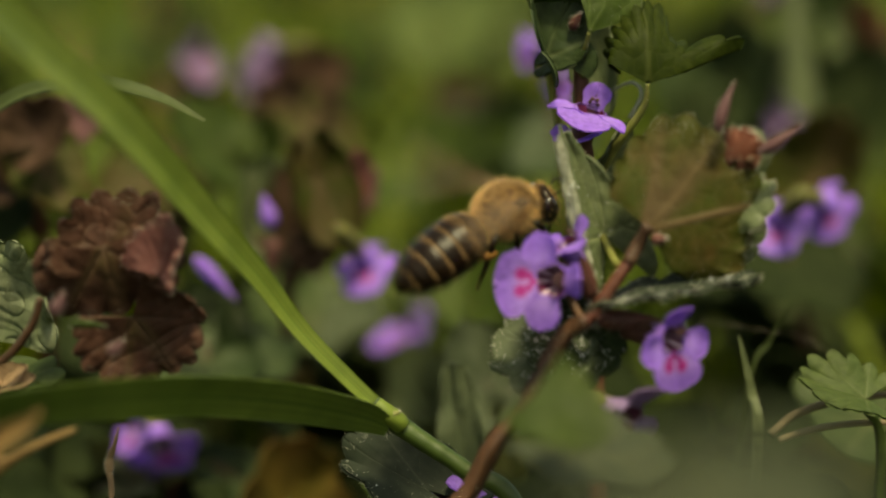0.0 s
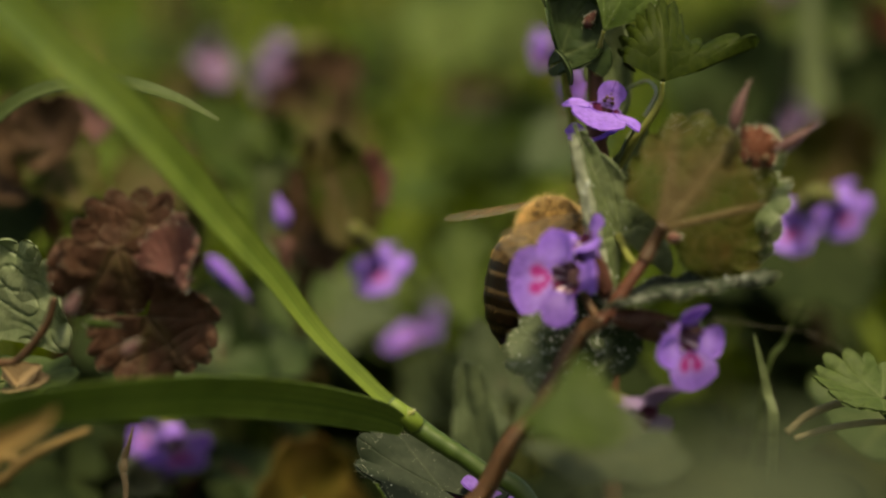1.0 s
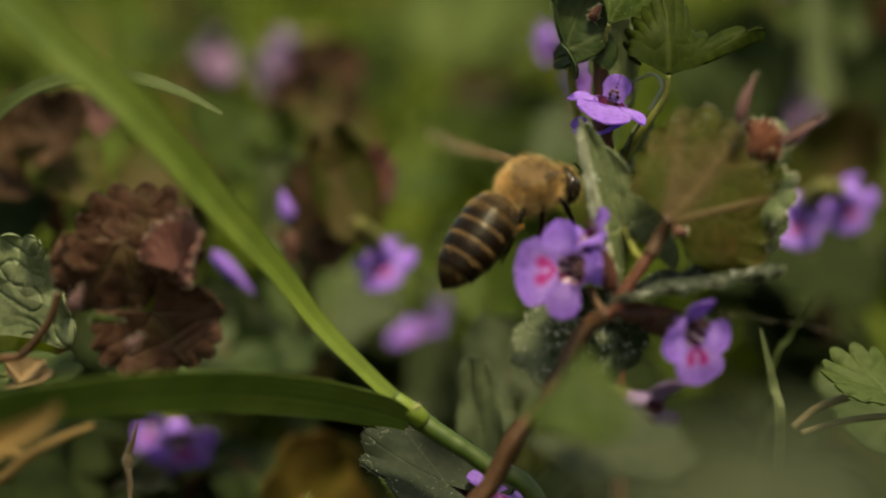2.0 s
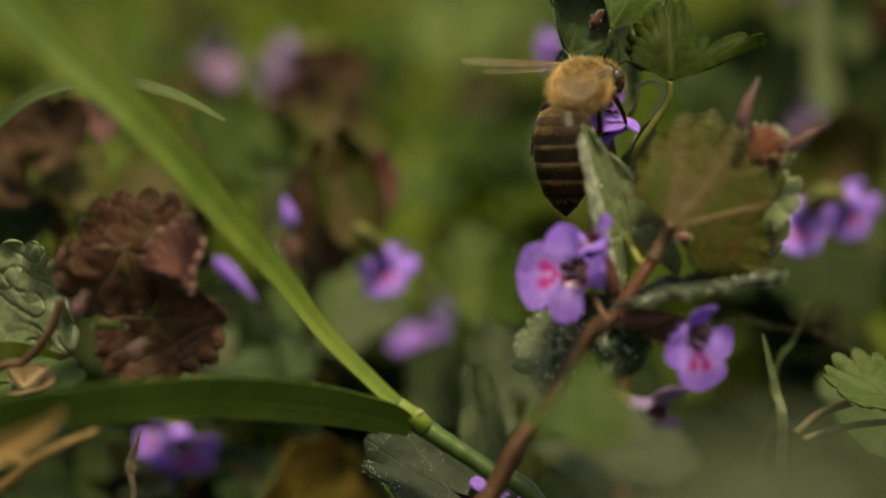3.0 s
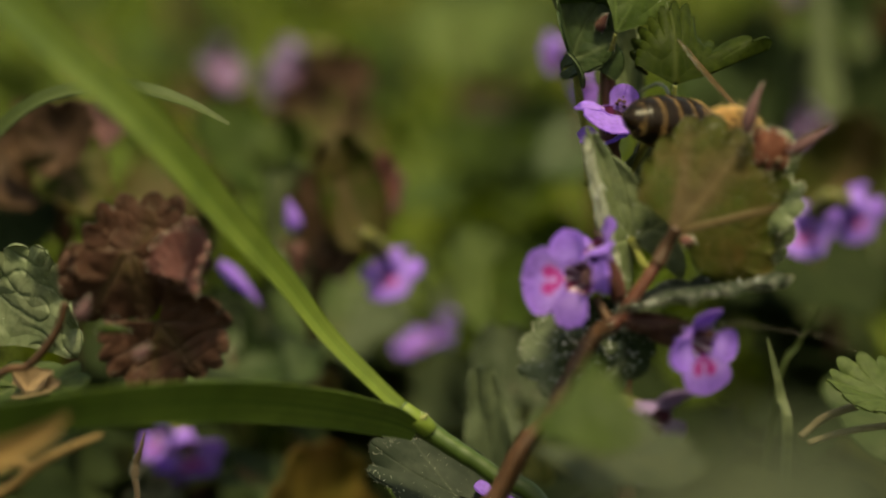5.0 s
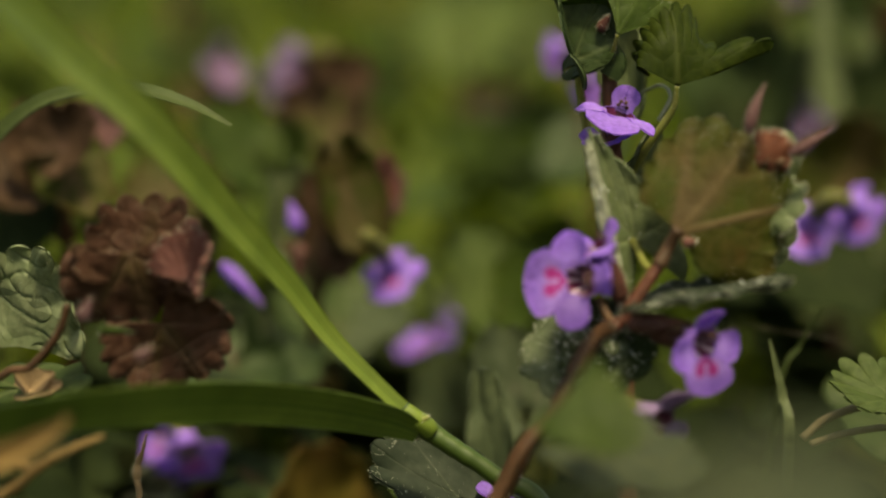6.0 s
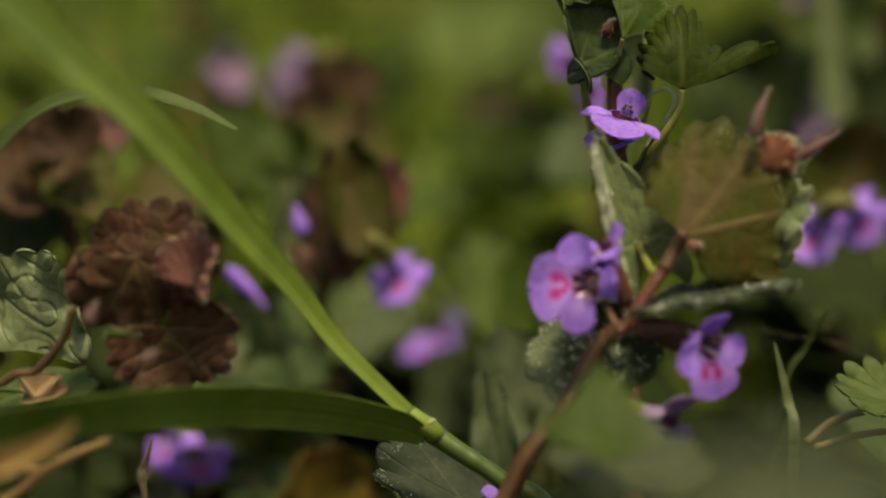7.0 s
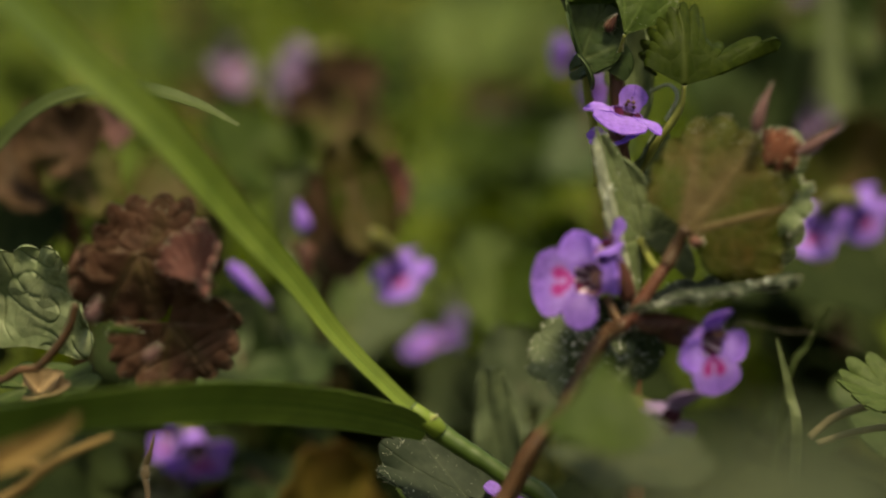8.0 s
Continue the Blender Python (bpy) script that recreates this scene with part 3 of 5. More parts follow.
def low_leaves(name, label, count, seed, xr, yr, zr, R, material):
    """Low leaves past counting between the stems, joined."""
    r = np.random.RandomState(seed)
    base = pooled(("low", R), lambda: leaf_mesh(R, seed=2, lobes=9, cup=0.15, fine=False))
    co = np.empty(len(base.vertices) * 3)
    base.vertices.foreach_get("co", co)
    co = co.reshape(-1, 3) / MM
    fs = np.array([list(p.vertices) for p in base.polygons])
    vs, ff = [], []
    for i in range(count):
        y = r.uniform(*yr)
        x = r.uniform(-1, 1) * (xr[0] + (xr[1] - xr[0]) * (y - yr[0]) / (yr[1] - yr[0]))
        m = np.array(Euler((r.uniform(-0.9, 0.9), r.uniform(-0.9, 0.9), r.uniform(0, 6.3))).to_matrix()) * r.uniform(0.5, 1.2)
        vs.append(co @ m.T + (x, y, r.uniform(*zr)))
        ff.append(fs + i * len(co))
    me = mesh(name, np.concatenate(vs), np.concatenate(ff))
    me.materials.append(material)
    return tagged(new(name, me), label, "undergrowth", kind="stuff")


# these two layers wear the darkened green in place of real shade
low_leaves("undergrowth", "low green leaves covering the soil, darkened in colour for shade", 300, 7, (60, 110), (20, 260), (0, 12), 8, LEAF_SHADED)
low_leaves("undergrowth", "green leaves further off, darkened in colour for shade", 320, 17, (110, 330), (230, 900), (2, 26), 9, LEAF_SHADED)
low_leaves("undergrowth", "low olive leaves between the stems", 160, 8, (90, 330), (90, 900), (6, 26), 9, LEAF_GREEN)

# ---- the ivy in front, with the spotted flowers ----
ivy = plant("ground_ivy", (4.0, -18, -3), [(3, -15.6, 17.9), (5.4, -15.2, 23.6), (7.4, -15.2, 27.6), (9.7, -14.6, 30.2), (11.5, -13.9, 33.7), (13.3, -13.3, 36.6), (15, -13.8, 37.9)],
            [0.95, 0.8, 0.74, 0.7, 0.66, 0.66, 0.72], STEM_TAN, "ground ivy with violet flowers and hairy bronze leaves", "ground ivy", square=0.2, hairy=700)
upper = stalk(ivy, [(14.9, -13.8, 37.8), (15.8, -13.6, 38.8), (17.6, -13.1, 41.4), (18.7, -12.7, 42.9)], [0.7, 0.62, 0.58, 0.56], STEM_RED, "upper_stem", 30, 12, 160)
stalk(ivy, [(18.6, -12.8, 42.8), (19.5, -12.4, 44.4), (20.3, -12.9, 46.1)], [0.64, 0.6, 0.5], STEM_TAN, "shoot", 20, 12, 90, 5)
bud(ivy, (20.7, -12.8, 44.7), (0.6, -0.63, 0.5), 1.5, 0.6, CALYX)
# the big bronze leaf seen from beneath, and those folded behind it
leaf(ivy, (20.3, -12.8, 45.7), (0.77, 0.13, 0.63), (0.05, 0.97, -0.22), 10.0, LEAF_OLIVE, hairs=700, long=0.26, seed=4, lobes=13, cup=0.10, ruffle=0.03, spread=99, crenate=0.11, quilt=0.05,
     radii=((-99, 0.3), (-90, 0.58), (-70, 0.78), (-40, 0.98), (-20, 1.08), (0, 1.11), (20, 1.04), (40, 0.96), (64, 0.78), (99, 0.42)), mains=(-26, 12), crease=(-26, 0.18), band=14, puff=0.07, ribs=False,
     label="bronze green leaf seen from beneath with pale veins and a painted lit fold")
leaf(ivy, (25.2, -8.2, 44.8), (0.87, -0.1, 0.49), (0.3, 0.95, 0.11), 6.2, LEAF_PALE, hairs=500, seed=6, lobes=9, cup=0.2, wide=0.8, label="pale downy leaf with rounded teeth")
bud(ivy, (26.1, -12.6, 54.1), (0.05, 0.11, 0.99), 4.5, 0.66, PINK, "bract", 0.28)
bud(ivy, (29.5, -13, 52.5), (0.88, -0.1, 0.47), 4.6, 0.62, PINK, "bract", -0.12)
leaf(ivy, (27.8, -11.4, 51.8), (0.3, -0.1, 0.95), (0.1, -0.6, 0.74), 2.6, RUST, hairs=260, seed=61, lobes=7, cup=-0.3, wide=0.8, fold=-0.2, ribs=False, mains=(0,), crenate=0.2, puff=0.15, label="small rust-coloured leaf in the tip")
leaf(ivy, (28, -9.6, 49.8), (0.36, 0.09, 0.93), (-0.42, -0.76, 0.49), 4.2, LEAF_PALE, hairs=400, seed=62, lobes=7, cup=-0.2, wide=0.6, crenate=0.2)
leaf(ivy, (28.5, -11, 47.4), (0.74, -0.08, 0.67), (-0.42, -0.61, 0.67), 3.2, LEAF_PALE, hairs=300, seed=63, lobes=7, cup=-0.2, wide=0.8, crenate=0.2)
stalk(ivy, [(20.8, -11.4, 45.2), (24.6, -9.3, 47.5), (27.4, -9.6, 50.1), (29.1, -11.7, 51.7)], [0.5, 0.5, 0.5, 0.4], STEM_TAN, "shoot", 20, 10)
# the grey leaf folded on edge
leaf(ivy, (16.7, -7.6, 44), (-0.38, 0.19, 0.9), (0.25, -0.81, 0.53), 10.0, LEAF_PALE, hairs=500, dew=110, seed=9, lobes=9, fold=0.1, ruffle=0.03, wide=0.44, taper=0.85, crenate=0.08, spread=130,
     label="grey-green narrow leaf with glittering hairy rim", long=0.2)
leaf(ivy, (14.9, -11, 43.2), (-0.22, 0.2, 0.95), (-0.5, -0.82, 0.28), 10.6, RIM, hairs=900, dew=500, seed=10, lobes=23, ruffle=0.01, wide=0.05, crenate=0.25, quilt=0.05,
     label="turned-up rim of the grey leaf, white with down", long=0.16)
stalk(ivy, [(18.3, -12.8, 42.5), (17.6, -12, 42.6), (16.7, -8, 44)], [0.4, 0.35, 0.35], STEM_GREEN)
# leaf on edge to the side
leaf(ivy, (16.6, -14.3, 39.3), (0.98, -0.01, 0.21), (-0.2, 0.08, 0.98), 13.0, LEAF_DUSK, hairs=900, dew=300, seed=12, crenate=0.07, lobes=11, fold=0.06, bend=-0.06, quilt=0.015, wide=0.42, ruffle=0.01, spread=100,
     label="grey-green leaf seen on edge with a white downy rim")
# lower leaves with dew
leaf(ivy, (13.5, -11.1, 35.4), (0.82, -0.22, -0.53), (0.1, -0.73, 0.67), 4.9, LEAF_DARK, dew=1100, seed=14, lobes=9, cup=0.15, label="dark leaf beaded with dew")
leaf(ivy, (12.5, -10.4, 34.6), (-0.92, -0.18, -0.35), (0.2, -0.56, 0.8), 5.8, LEAF_GREY, dew=420, hairs=300, seed=15, lobes=9, cup=0.1, wide=0.8, label="dull green leaf beaded with dew")
leaf(ivy, (9.5, -44.9, 39.7), (0.76, -0.24, -0.6), (0.2, -0.62, 0.76), 6.0, LEAF_GREEN, spread=95, seed=17, lobes=11, cup=0.08, wide=0.8, label="soft green leaf hanging in front")
leaf(ivy, (12.6, -38.1, 33.4), (0.96, -0.24, -0.16), (0.1, -0.42, 0.9), 7.5, LEAF_SOFT, seed=16, lobes=9, cup=0.1, wide=0.7)
leaf(ivy, (1.6, -1.9, 19.1), (-0.89, 0.19, 0.42), (0.31, -0.72, 0.6), 8.8, LEAF_DUSK, mains=(0, 40), dew=60, hairs=260, ribs=False, seed=19, lobes=11, cup=0.1, wide=0.55, label="grey-green leaf with dew near the soil")
leaf(ivy, (5.2, 16, 16.8), (-0.08, 0.1, 0.99), (-0.2, -0.8, 0.55), 9.8, LEAF_GREY, seed=20, lobes=9, fold=0.1, mains=(0,), wide=0.25, crenate=0.0, ribs=False, hairs=160, long=0.16, label="upright grey-green folded leaf")
# flowers
visited = flower(ivy, (11.8, -16.1, 42.3), (-0.42, -0.89, 0.19), (0.91, -0.4, 0.14), 0.95, deep=6.0, near=True)
flower(ivy, (13.4, -12.4, 44.4), (-0.49, -0.15, 0.86), (0.85, 0.48, 0.22), 0.7, deep=7.0, near=True)
flower(ivy, (22.2, -18, 37.3), (0.6, -0.8, -0.04), (0, -0.03, 1), 0.86, deep=7.0, near=True)
flower(ivy, (18.4, -18.7, 30.4), (0.73, -0.64, -0.24), (0.31, 0.2, 0.93), 1.02, petal=PETAL_FADED_SHADED, calyx=CALYX_GREEN, deep=7.0, label="withered pale violet flower")
stalk(ivy, [(15, -13.8, 37.9), (14.3, -12.9, 38.4), (13.6, -11.8, 39.7)], [0.45, 0.4, 0.4], STEM_TAN)
bud(ivy, (15.9, -14.6, 38.2), (0.99, -0.09, 0.04), 5.6, 1.05, CALYX, "bract", 0.02)

# ---- the ivy behind it ----
rear = plant("ground_ivy", (18.5, 12, -3), [(17.4, 12.6, 24.8), (16.7, 12.8, 40), (15.9, 11.6, 48.7), (15.6, 11.8, 54.5), (15.5, 12.6, 58.1), (15, 13.5, 62.6), (14.7, 14.4, 66.7)],
             [1.0, 0.8, 0.7, 0.7, 0.65, 0.6, 0.5], STEM_RED, "ground ivy with green leaves and pale violet flowers")
stalk(rear, [(17, 10.8, 45.2), (18.9, 8.6, 49.2), (21.1, 7.4, 52.9), (21.4, 6.6, 55.2)], [0.42, 0.38, 0.32, 0.16], STEM_GREEN, hairy=80)
stalk(rear, [(14.1, 14.8, 44.4), (13.8, 14.8, 49.2), (12.9, 13.8, 54.2), (12.6, 12.3, 57)], [0.5, 0.42, 0.4, 0.38], STEM_GREEN, hairy=60)
leaf(rear, (21.4, 6.5, 55.2), (0.09, 0.2, 0.97), (-0.2, 0.9, -0.35), 9.5, LEAF_UNDER_SHADE, seed=22, crenate=0.18, lobes=13, cup=0.3, ruffle=0.10, spread=67, quilt=0.09,
     radii=((-67, 0.3), (-65, 1.12), (-58, 1.16), (-47, 0.7), (-30, 0.6), (-15, 0.78), (5, 0.78), (25, 0.64), (50, 0.48), (67, 0.3)), mains=(4,), puff=0.1, ribs=False, label="fresh green leaf seen from beneath, shade in its colour, one lobe held out sideways")
leaf(rear, (16.1, 9, 59.5), (0.5, 0.2, 0.84), (-0.2, 0.9, -0.2), 5.6, LEAF_GREEN, hairs=200, long=0.22, seed=23, crenate=0.12, lobes=5, cup=0.2, spread=42, ribs=False, mains=(0, 30), label="bright young leaf above the flowers")
stalk(rear, [(15.6, 11.9, 54.4), (15.7, 10.4, 57), (16.1, 9, 59.5)], [0.36, 0.3, 0.14], STEM_GREEN, hairy=60, seed=8)
leaf(rear, (12.3, 11, 56.9), (-0.28, 0.2, 0.94), (0.6, -0.72, 0.3), 7.6, LEAF_DARK, seed=24, lobes=7, crenate=0.08, fold=0.5, wide=0.42, taper=-0.3, spread=120)
leaf(rear, (13.1, 11.2, 56.6), (0.88, -0.12, 0.45), (-0.31, -0.46, 0.83), 3.6, LEAF_DARK, seed=25, lobes=9, wide=0.6)
leaf(rear, (17.7, 10.1, 46.6), (0.47, 0.08, 0.88), (0.6, -0.8, 0.07), 4.5, LEAF_PALE, seed=26, lobes=9, fold=0.4, wide=0.6)
leaf(rear, (18.2, 18.6, 52.6), (0.1, 0.3, 0.95), (-0.61, -0.71, 0.36), 6.5, LEAF_PALE, seed=27, lobes=9, cup=0.3, wide=0.45)
leaf(rear, (14, 12.3, 61.7), (-0.1, -0.86, 0.5), (0, 0.51, 0.86), 3.0, LEAF_GREEN, seed=28, lobes=9)
stalk(rear, [(18.7, 14.6, 53.3), (20.4, 12.8, 54.3), (21.1, 10.6, 53.5), (20, 10.1, 51.4)], [0.16, 0.16, 0.2, 0.2], RIM, "tendril")
upper_flower = flower(rear, (16.2, 7.4, 52.5), (0.26, -0.15, 0.95), (0.26, 0.95, 0.08), 0.86, deep=5.0, near=True, erect=0.5, closed=-0.3, spots=False, label="violet lipped flower standing upright")
flower(rear, (15.4, 7.6, 50.3), (-0.25, -0.35, 0.88), (0.4, 0.85, 0.4), 0.62, deep=5.0, near=True, erect=0.7, closed=0.35)
bud(rear, (14.7, 10.8, 59.6), (0.12, -0.54, 0.83), 2.0, 0.6, CALYX)

# ---- bronze ivy at the side ----
side = plant("ground_ivy", (-52, -4, -3), [(-41.6, -9.5, 27.5), (-37.8, -10.8, 32.7), (-35.2, -11.4, 33.7), (-32.7, -12.4, 36.8), (-31.8, -12.7, 39.4)], [0.4, 0.36, 0.34, 0.34, 0.32], STEM_TAN, "bronze-leaved ground ivy with pink buds")
leaf(side, (-25.2, -12, 42), (0.14, 0.55, 0.82), (0.02, -0.75, 0.66), 6.0, LEAF_BROWN, hairs=420, long=0.2, seed=31, lobes=11, cup=0.42, ruffle=0.05, quilt=0.13, spread=118, wide=1.08, crenate=0.15, puff=0.14, ribs=False, mains=(-25, 20), pucker=0.025, label="bronze brown cupped leaf with round puffy teeth")
leaf(side, (-26.3, -13.2, 44), (0.22, 0.12, -0.97), (0.15, -0.9, -0.4), 7.0, LEAF_BROWN, hairs=260, long=0.18, seed=32, lobes=9, cup=-0.2, ruffle=0.05, quilt=0.10, spread=104, crenate=0.09, ribs=False, mains=(-50, 0, 40),
     radii=((-104, 0.45), (-80, 0.66), (-30, 0.88), (0, 0.95), (40, 1.0), (80, 1.0), (104, 0.75)), label="dark bronze leaf folded down, with a paler ridge")
leaf(side, (-24, -11.6, 37.6), (0.6, 0.2, -0.77), (0.2, -0.82, -0.5), 6.2, LEAF_BROWN, hairs=260, long=0.2, seed=36, lobes=13, spread=130, cup=0.2, ruffle=0.05, quilt=0.16, crenate=0.12, puff=0.14, ribs=False, mains=(-55, 0, 55), pucker=0.03, label="puckered bronze leaf with round teeth")
leaf(side, (-21.3, -14.6, 41.8), (0.42, 0.1, 0.9), (-0.45, -0.7, 0.55), 4.8, YOUNG, hairs=500, long=0.25, seed=33, lobes=11, cup=0.4, wide=0.75, quilt=0.2, spread=100, ruffle=0.10, crenate=0.12, puff=0.12, ribs=False, mains=(-40, 0, 40), label="young pink leaf")
leaf(side, (-38.3, 4.9, 31.5), (0.05, 0.11, 0.99), (-0.2, -0.93, 0.3), 9.3, LEAF_QUILT, hairs=160, long=0.2, seed=34, lobes=9, cup=0.22, quilt=0.24, wide=0.8, spread=95, puff=0.14, crenate=0.1, ribs=False, mains=(), pucker=0.02, label="green quilted leaf")
leaf(side, (-36.8, -8, 30.7), (0.94, -0.29, 0.17), (0, -0.42, 0.91), 6.5, LEAF_DULL, seed=35, lobes=9, wide=0.6)
bud(side, (-29.7, -20, 39.6), (0.1, 0.01, 1), 2.2, 0.75, PINK)
bud(side, (-24.9, -22.2, 36.8), (0.41, -0.23, 0.88), 1.9, 0.65, PINK)
bud(side, (-28.9, -15.5, 37.8), (0.94, -0.29, 0.17), 3.4, 0.45, LEAF_GREEN, "bract", 0.15)

# ---- blades of grass in front ----
blade = thing("grass_plant", (13, -6, -3), "bright green grass with two long blades", "grass", "grass plants")
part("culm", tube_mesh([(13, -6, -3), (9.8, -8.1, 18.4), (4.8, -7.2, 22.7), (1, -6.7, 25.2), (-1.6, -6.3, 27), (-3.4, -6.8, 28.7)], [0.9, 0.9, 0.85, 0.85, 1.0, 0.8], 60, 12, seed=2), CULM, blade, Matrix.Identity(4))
part("leaf_blade", blade_mesh([(-1.8, -7, 27.4), (-4.5, -6.9, 29.7), (-9.5, -7.8, 35.2), (-13.3, -9.9, 40.8), (-17.3, -14.4, 46.7), (-20.9, -19.7, 52.5), (-24.5, -26.6, 58.3), (-28.5, -35.6, 64.2), (-32.1, -44.7, 69.8), (-37.7, -61.1, 78.8)],
     [0.75, 0.72, 0.85, 1.15, 1.55, 1.9, 2.1, 2.15, 2.1, 2.0], (0.3, -0.8, 0.52), 0.15, 110), GRASS, blade, Matrix.Identity(4), "long green blade with fine ribs")
part("collar", tube_mesh([(-3.1, -7.2, 28.7), (-2.2, -7.3, 27.9), (-1.4, -7.1, 27.3), (-0.8, -6.8, 26.6)], [0.7, 0.85, 0.92, 0.85], 16, 12, seed=5), GRASS, blade, Matrix.Identity(4), "pale green swollen collar where the blades part")
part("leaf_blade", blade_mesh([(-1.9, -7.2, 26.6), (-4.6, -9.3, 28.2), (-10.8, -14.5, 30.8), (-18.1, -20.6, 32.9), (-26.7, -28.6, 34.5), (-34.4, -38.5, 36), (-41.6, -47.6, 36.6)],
     [0.9, 1.65, 2.0, 2.05, 2.0, 1.9, 1.7], (0, -0.97, -0.2), 0.04, 110), GRASS_SHADED, blade, Matrix.Identity(4), "arching green blade with fine ribs, its shade in the colour")
bud(blade, (-2.0, -7.6, 27.6), (0.75, -0.1, 0.5), 1.3, 0.42, STEM_GREEN, "ligule", 0.1)
bent = thing("bent_grass", (-46, 16, -3), "thin bent grass blade with a pointed tip", "grass", "grass plants")
part("leaf_blade", blade_mesh([(-46, 16, -3), (-48.6, 18.7, 38.7), (-44.2, 20.5, 45.6), (-38.4, 18.5, 51.2), (-32.4, 15.8, 53.4), (-27.3, 12.7, 53.7), (-23.1, 11.5, 52.7), (-19.1, 10.1, 51.0)],
     [0.9, 0.9, 0.95, 0.95, 0.9, 0.8, 0.55, 0.08], (0.1, -0.63, 0.77), 0.3, 80), LEAF_DULL, bent, Matrix.Identity(4))

# ---- ivy further back ----
def back_ivy(root, top, leaves, flowers, label, material=STEM_RED, buds=(), r=0.9):
    """An ivy further off: stem, leaves on their stalks, flowers and buds."""
    mid = tuple(0.5 * (a + b) + c for a, b, c in zip(root, top, (1.5, 0, 2)))
    ob = plant("ground_ivy", root, [mid, top], [r, r * 0.85, r * 0.6], material, label)
    for i, (pos, along, normal, R, m, kw) in enumerate(leaves):
        leaf(ob, pos, along, normal, R, m, fine=False, **kw)
        f = 0.75 if i % 2 else 0.95
        node = tuple(a + (b - a) * f for a, b in zip(root, top))
        stalk(ob, [node, tuple((a + b) / 2 + c for a, b, c in zip(node, pos, (0, 0, 1.0))), pos], [0.4, 0.35, 0.3], STEM_TAN, n=12, sides=6)
    for pos, out, up, size, pm in flowers:
        flower(ob, pos, out, up, size, petal=pm, calyx=CALYX_GREEN, label="violet lipped flower")
    for pos, along, L, W, m in buds:
        bud(ob, pos, along, L, W, m, curl=0.05)
    return ob


WAVY = dict(seed=41, lobes=11, cup=0.25, ruffle=0.08, quilt=0.1)
FLAT = dict(seed=42, lobes=9, cup=0.1, ruffle=0.05, wide=0.8)
CUP = dict(seed=43, lobes=11, cup=0.45, ruffle=0.06, wide=0.8)
SLIM = dict(seed=44, lobes=9, cup=0.2, ruffle=0.06, wide=0.5, quilt=0.1)
back_ivy((-17.14, 65.06, -3), (-13.5, 54, 30.1), [
    ((-15.2, 54, 31.9), (-0.08, 0.1, 0.99), (0.25, -0.9, 0.3), 7.8, LEAF_PALE, SLIM),
    ((-10.2, 50, 38), (0.32, -0.1, -0.94), (0.3, -0.85, 0.4), 8.2, LEAF_OLIVE, SLIM),
    ((-11, 53, 32.2), (-0.12, 0.1, 0.99), (-0.3, -0.85, 0.4), 7.6, LEAF_BRONZE, SLIM),
    ((-6.4, 52, 36.1), (0.0, 0.05, 1), (0.3, -0.85, 0.4), 4.8, YOUNG, SLIM),
    ((-5.8, 53, 35.7), (0.55, 0.05, 0.83), (-0.3, -0.85, 0.4), 3.4, PINK, CUP),
    ((-12, 55, 32.1), (-0.2, -0.2, -0.95), (0.1, -0.85, 0.4), 5.6, LEAF_BRONZE, WAVY)],
    [((-4.86, 48.68, 29.46), (0.38, 0.63, -0.68), (-0.1, 0.11, 0.99), 0.81, PETAL)], "bronze-leaved ground ivy with violet buds",
    buds=[((-14.6, 43.2, 34.1), (-0.3, 0.1, 0.95), 3.6, 1.05, PETAL), ((-14.6, 44, 33), (0, -0.31, -0.95), 4, 1, CALYX), ((-22.5, 41.6, 31.2), (0.74, -0.24, -0.63), 6.2, 0.85, PETAL)])
back_ivy((4, 118, -3), (3.4, 86, 9), [
    ((-5.7, 95, 13.1), (-0.91, -0.29, 0.29), (0.11, -0.34, 0.93), 8, LEAF_PALE, FLAT),
    ((-6.5, 98.4, 5.2), (-0.82, -0.48, -0.31), (0.21, -0.47, 0.86), 8, LEAF_BRONZE, WAVY),
    ((1, 73.3, 6.9), (-0.23, -0.14, 0.96), (0.2, -0.62, 0.76), 8, LEAF_PALE, FLAT),
    ((5.2, 93, 3.7), (0.21, -0.01, 0.98), (0.4, -0.87, 0.29), 8, LEAF_OLIVE, FLAT)],
    [((-0.6, 84, 13.1), (-0.4, -0.12, 0.9), (0.6, 0.55, 0.3), 0.98, PETAL)], "ground ivy with one violet flower", STEM_GREEN, r=1.2)
back_ivy((-27.7, 58, -3), (-24.4, 43.5, 11.2), [
    ((-30.5, 50, 4.2), (0.05, -0.11, 0.99), (0, -0.87, 0.49), 4, RIM, CUP),
    ((-18.8, 47.4, 5.7), (-0.89, -0.32, 0.33), (0.21, -0.33, 0.92), 7, LEAF_DARK, FLAT)],
    [((-26, 40, 11.6), (0.25, -0.8, -0.5), (-0.3, 0.1, 0.95), 0.85, PETAL), ((-29.3, 46, 11.6), (-0.6, -0.5, 0.5), (0.2, 0.5, 0.8), 0.6, PETAL)], "small ground ivy with violet flowers")
back_ivy((5, 22, -3), (3.4, 3.6, 16.1), [
    ((-1.3, 13.2, 13), (-0.72, -0.23, 0.66), (0.21, -0.33, 0.92), 6, LEAF_GREEN, FLAT)],
    [((3.1, -2, 18), (-0.15, -0.5, 0.85), (0, 0.85, 0.5), 0.95, PETAL), ((6.2, -2, 18.9), (0.41, -0.23, 0.88), (0.1, 0.94, 0.32), 0.75, PETAL)], "low ground ivy with violet flowers")
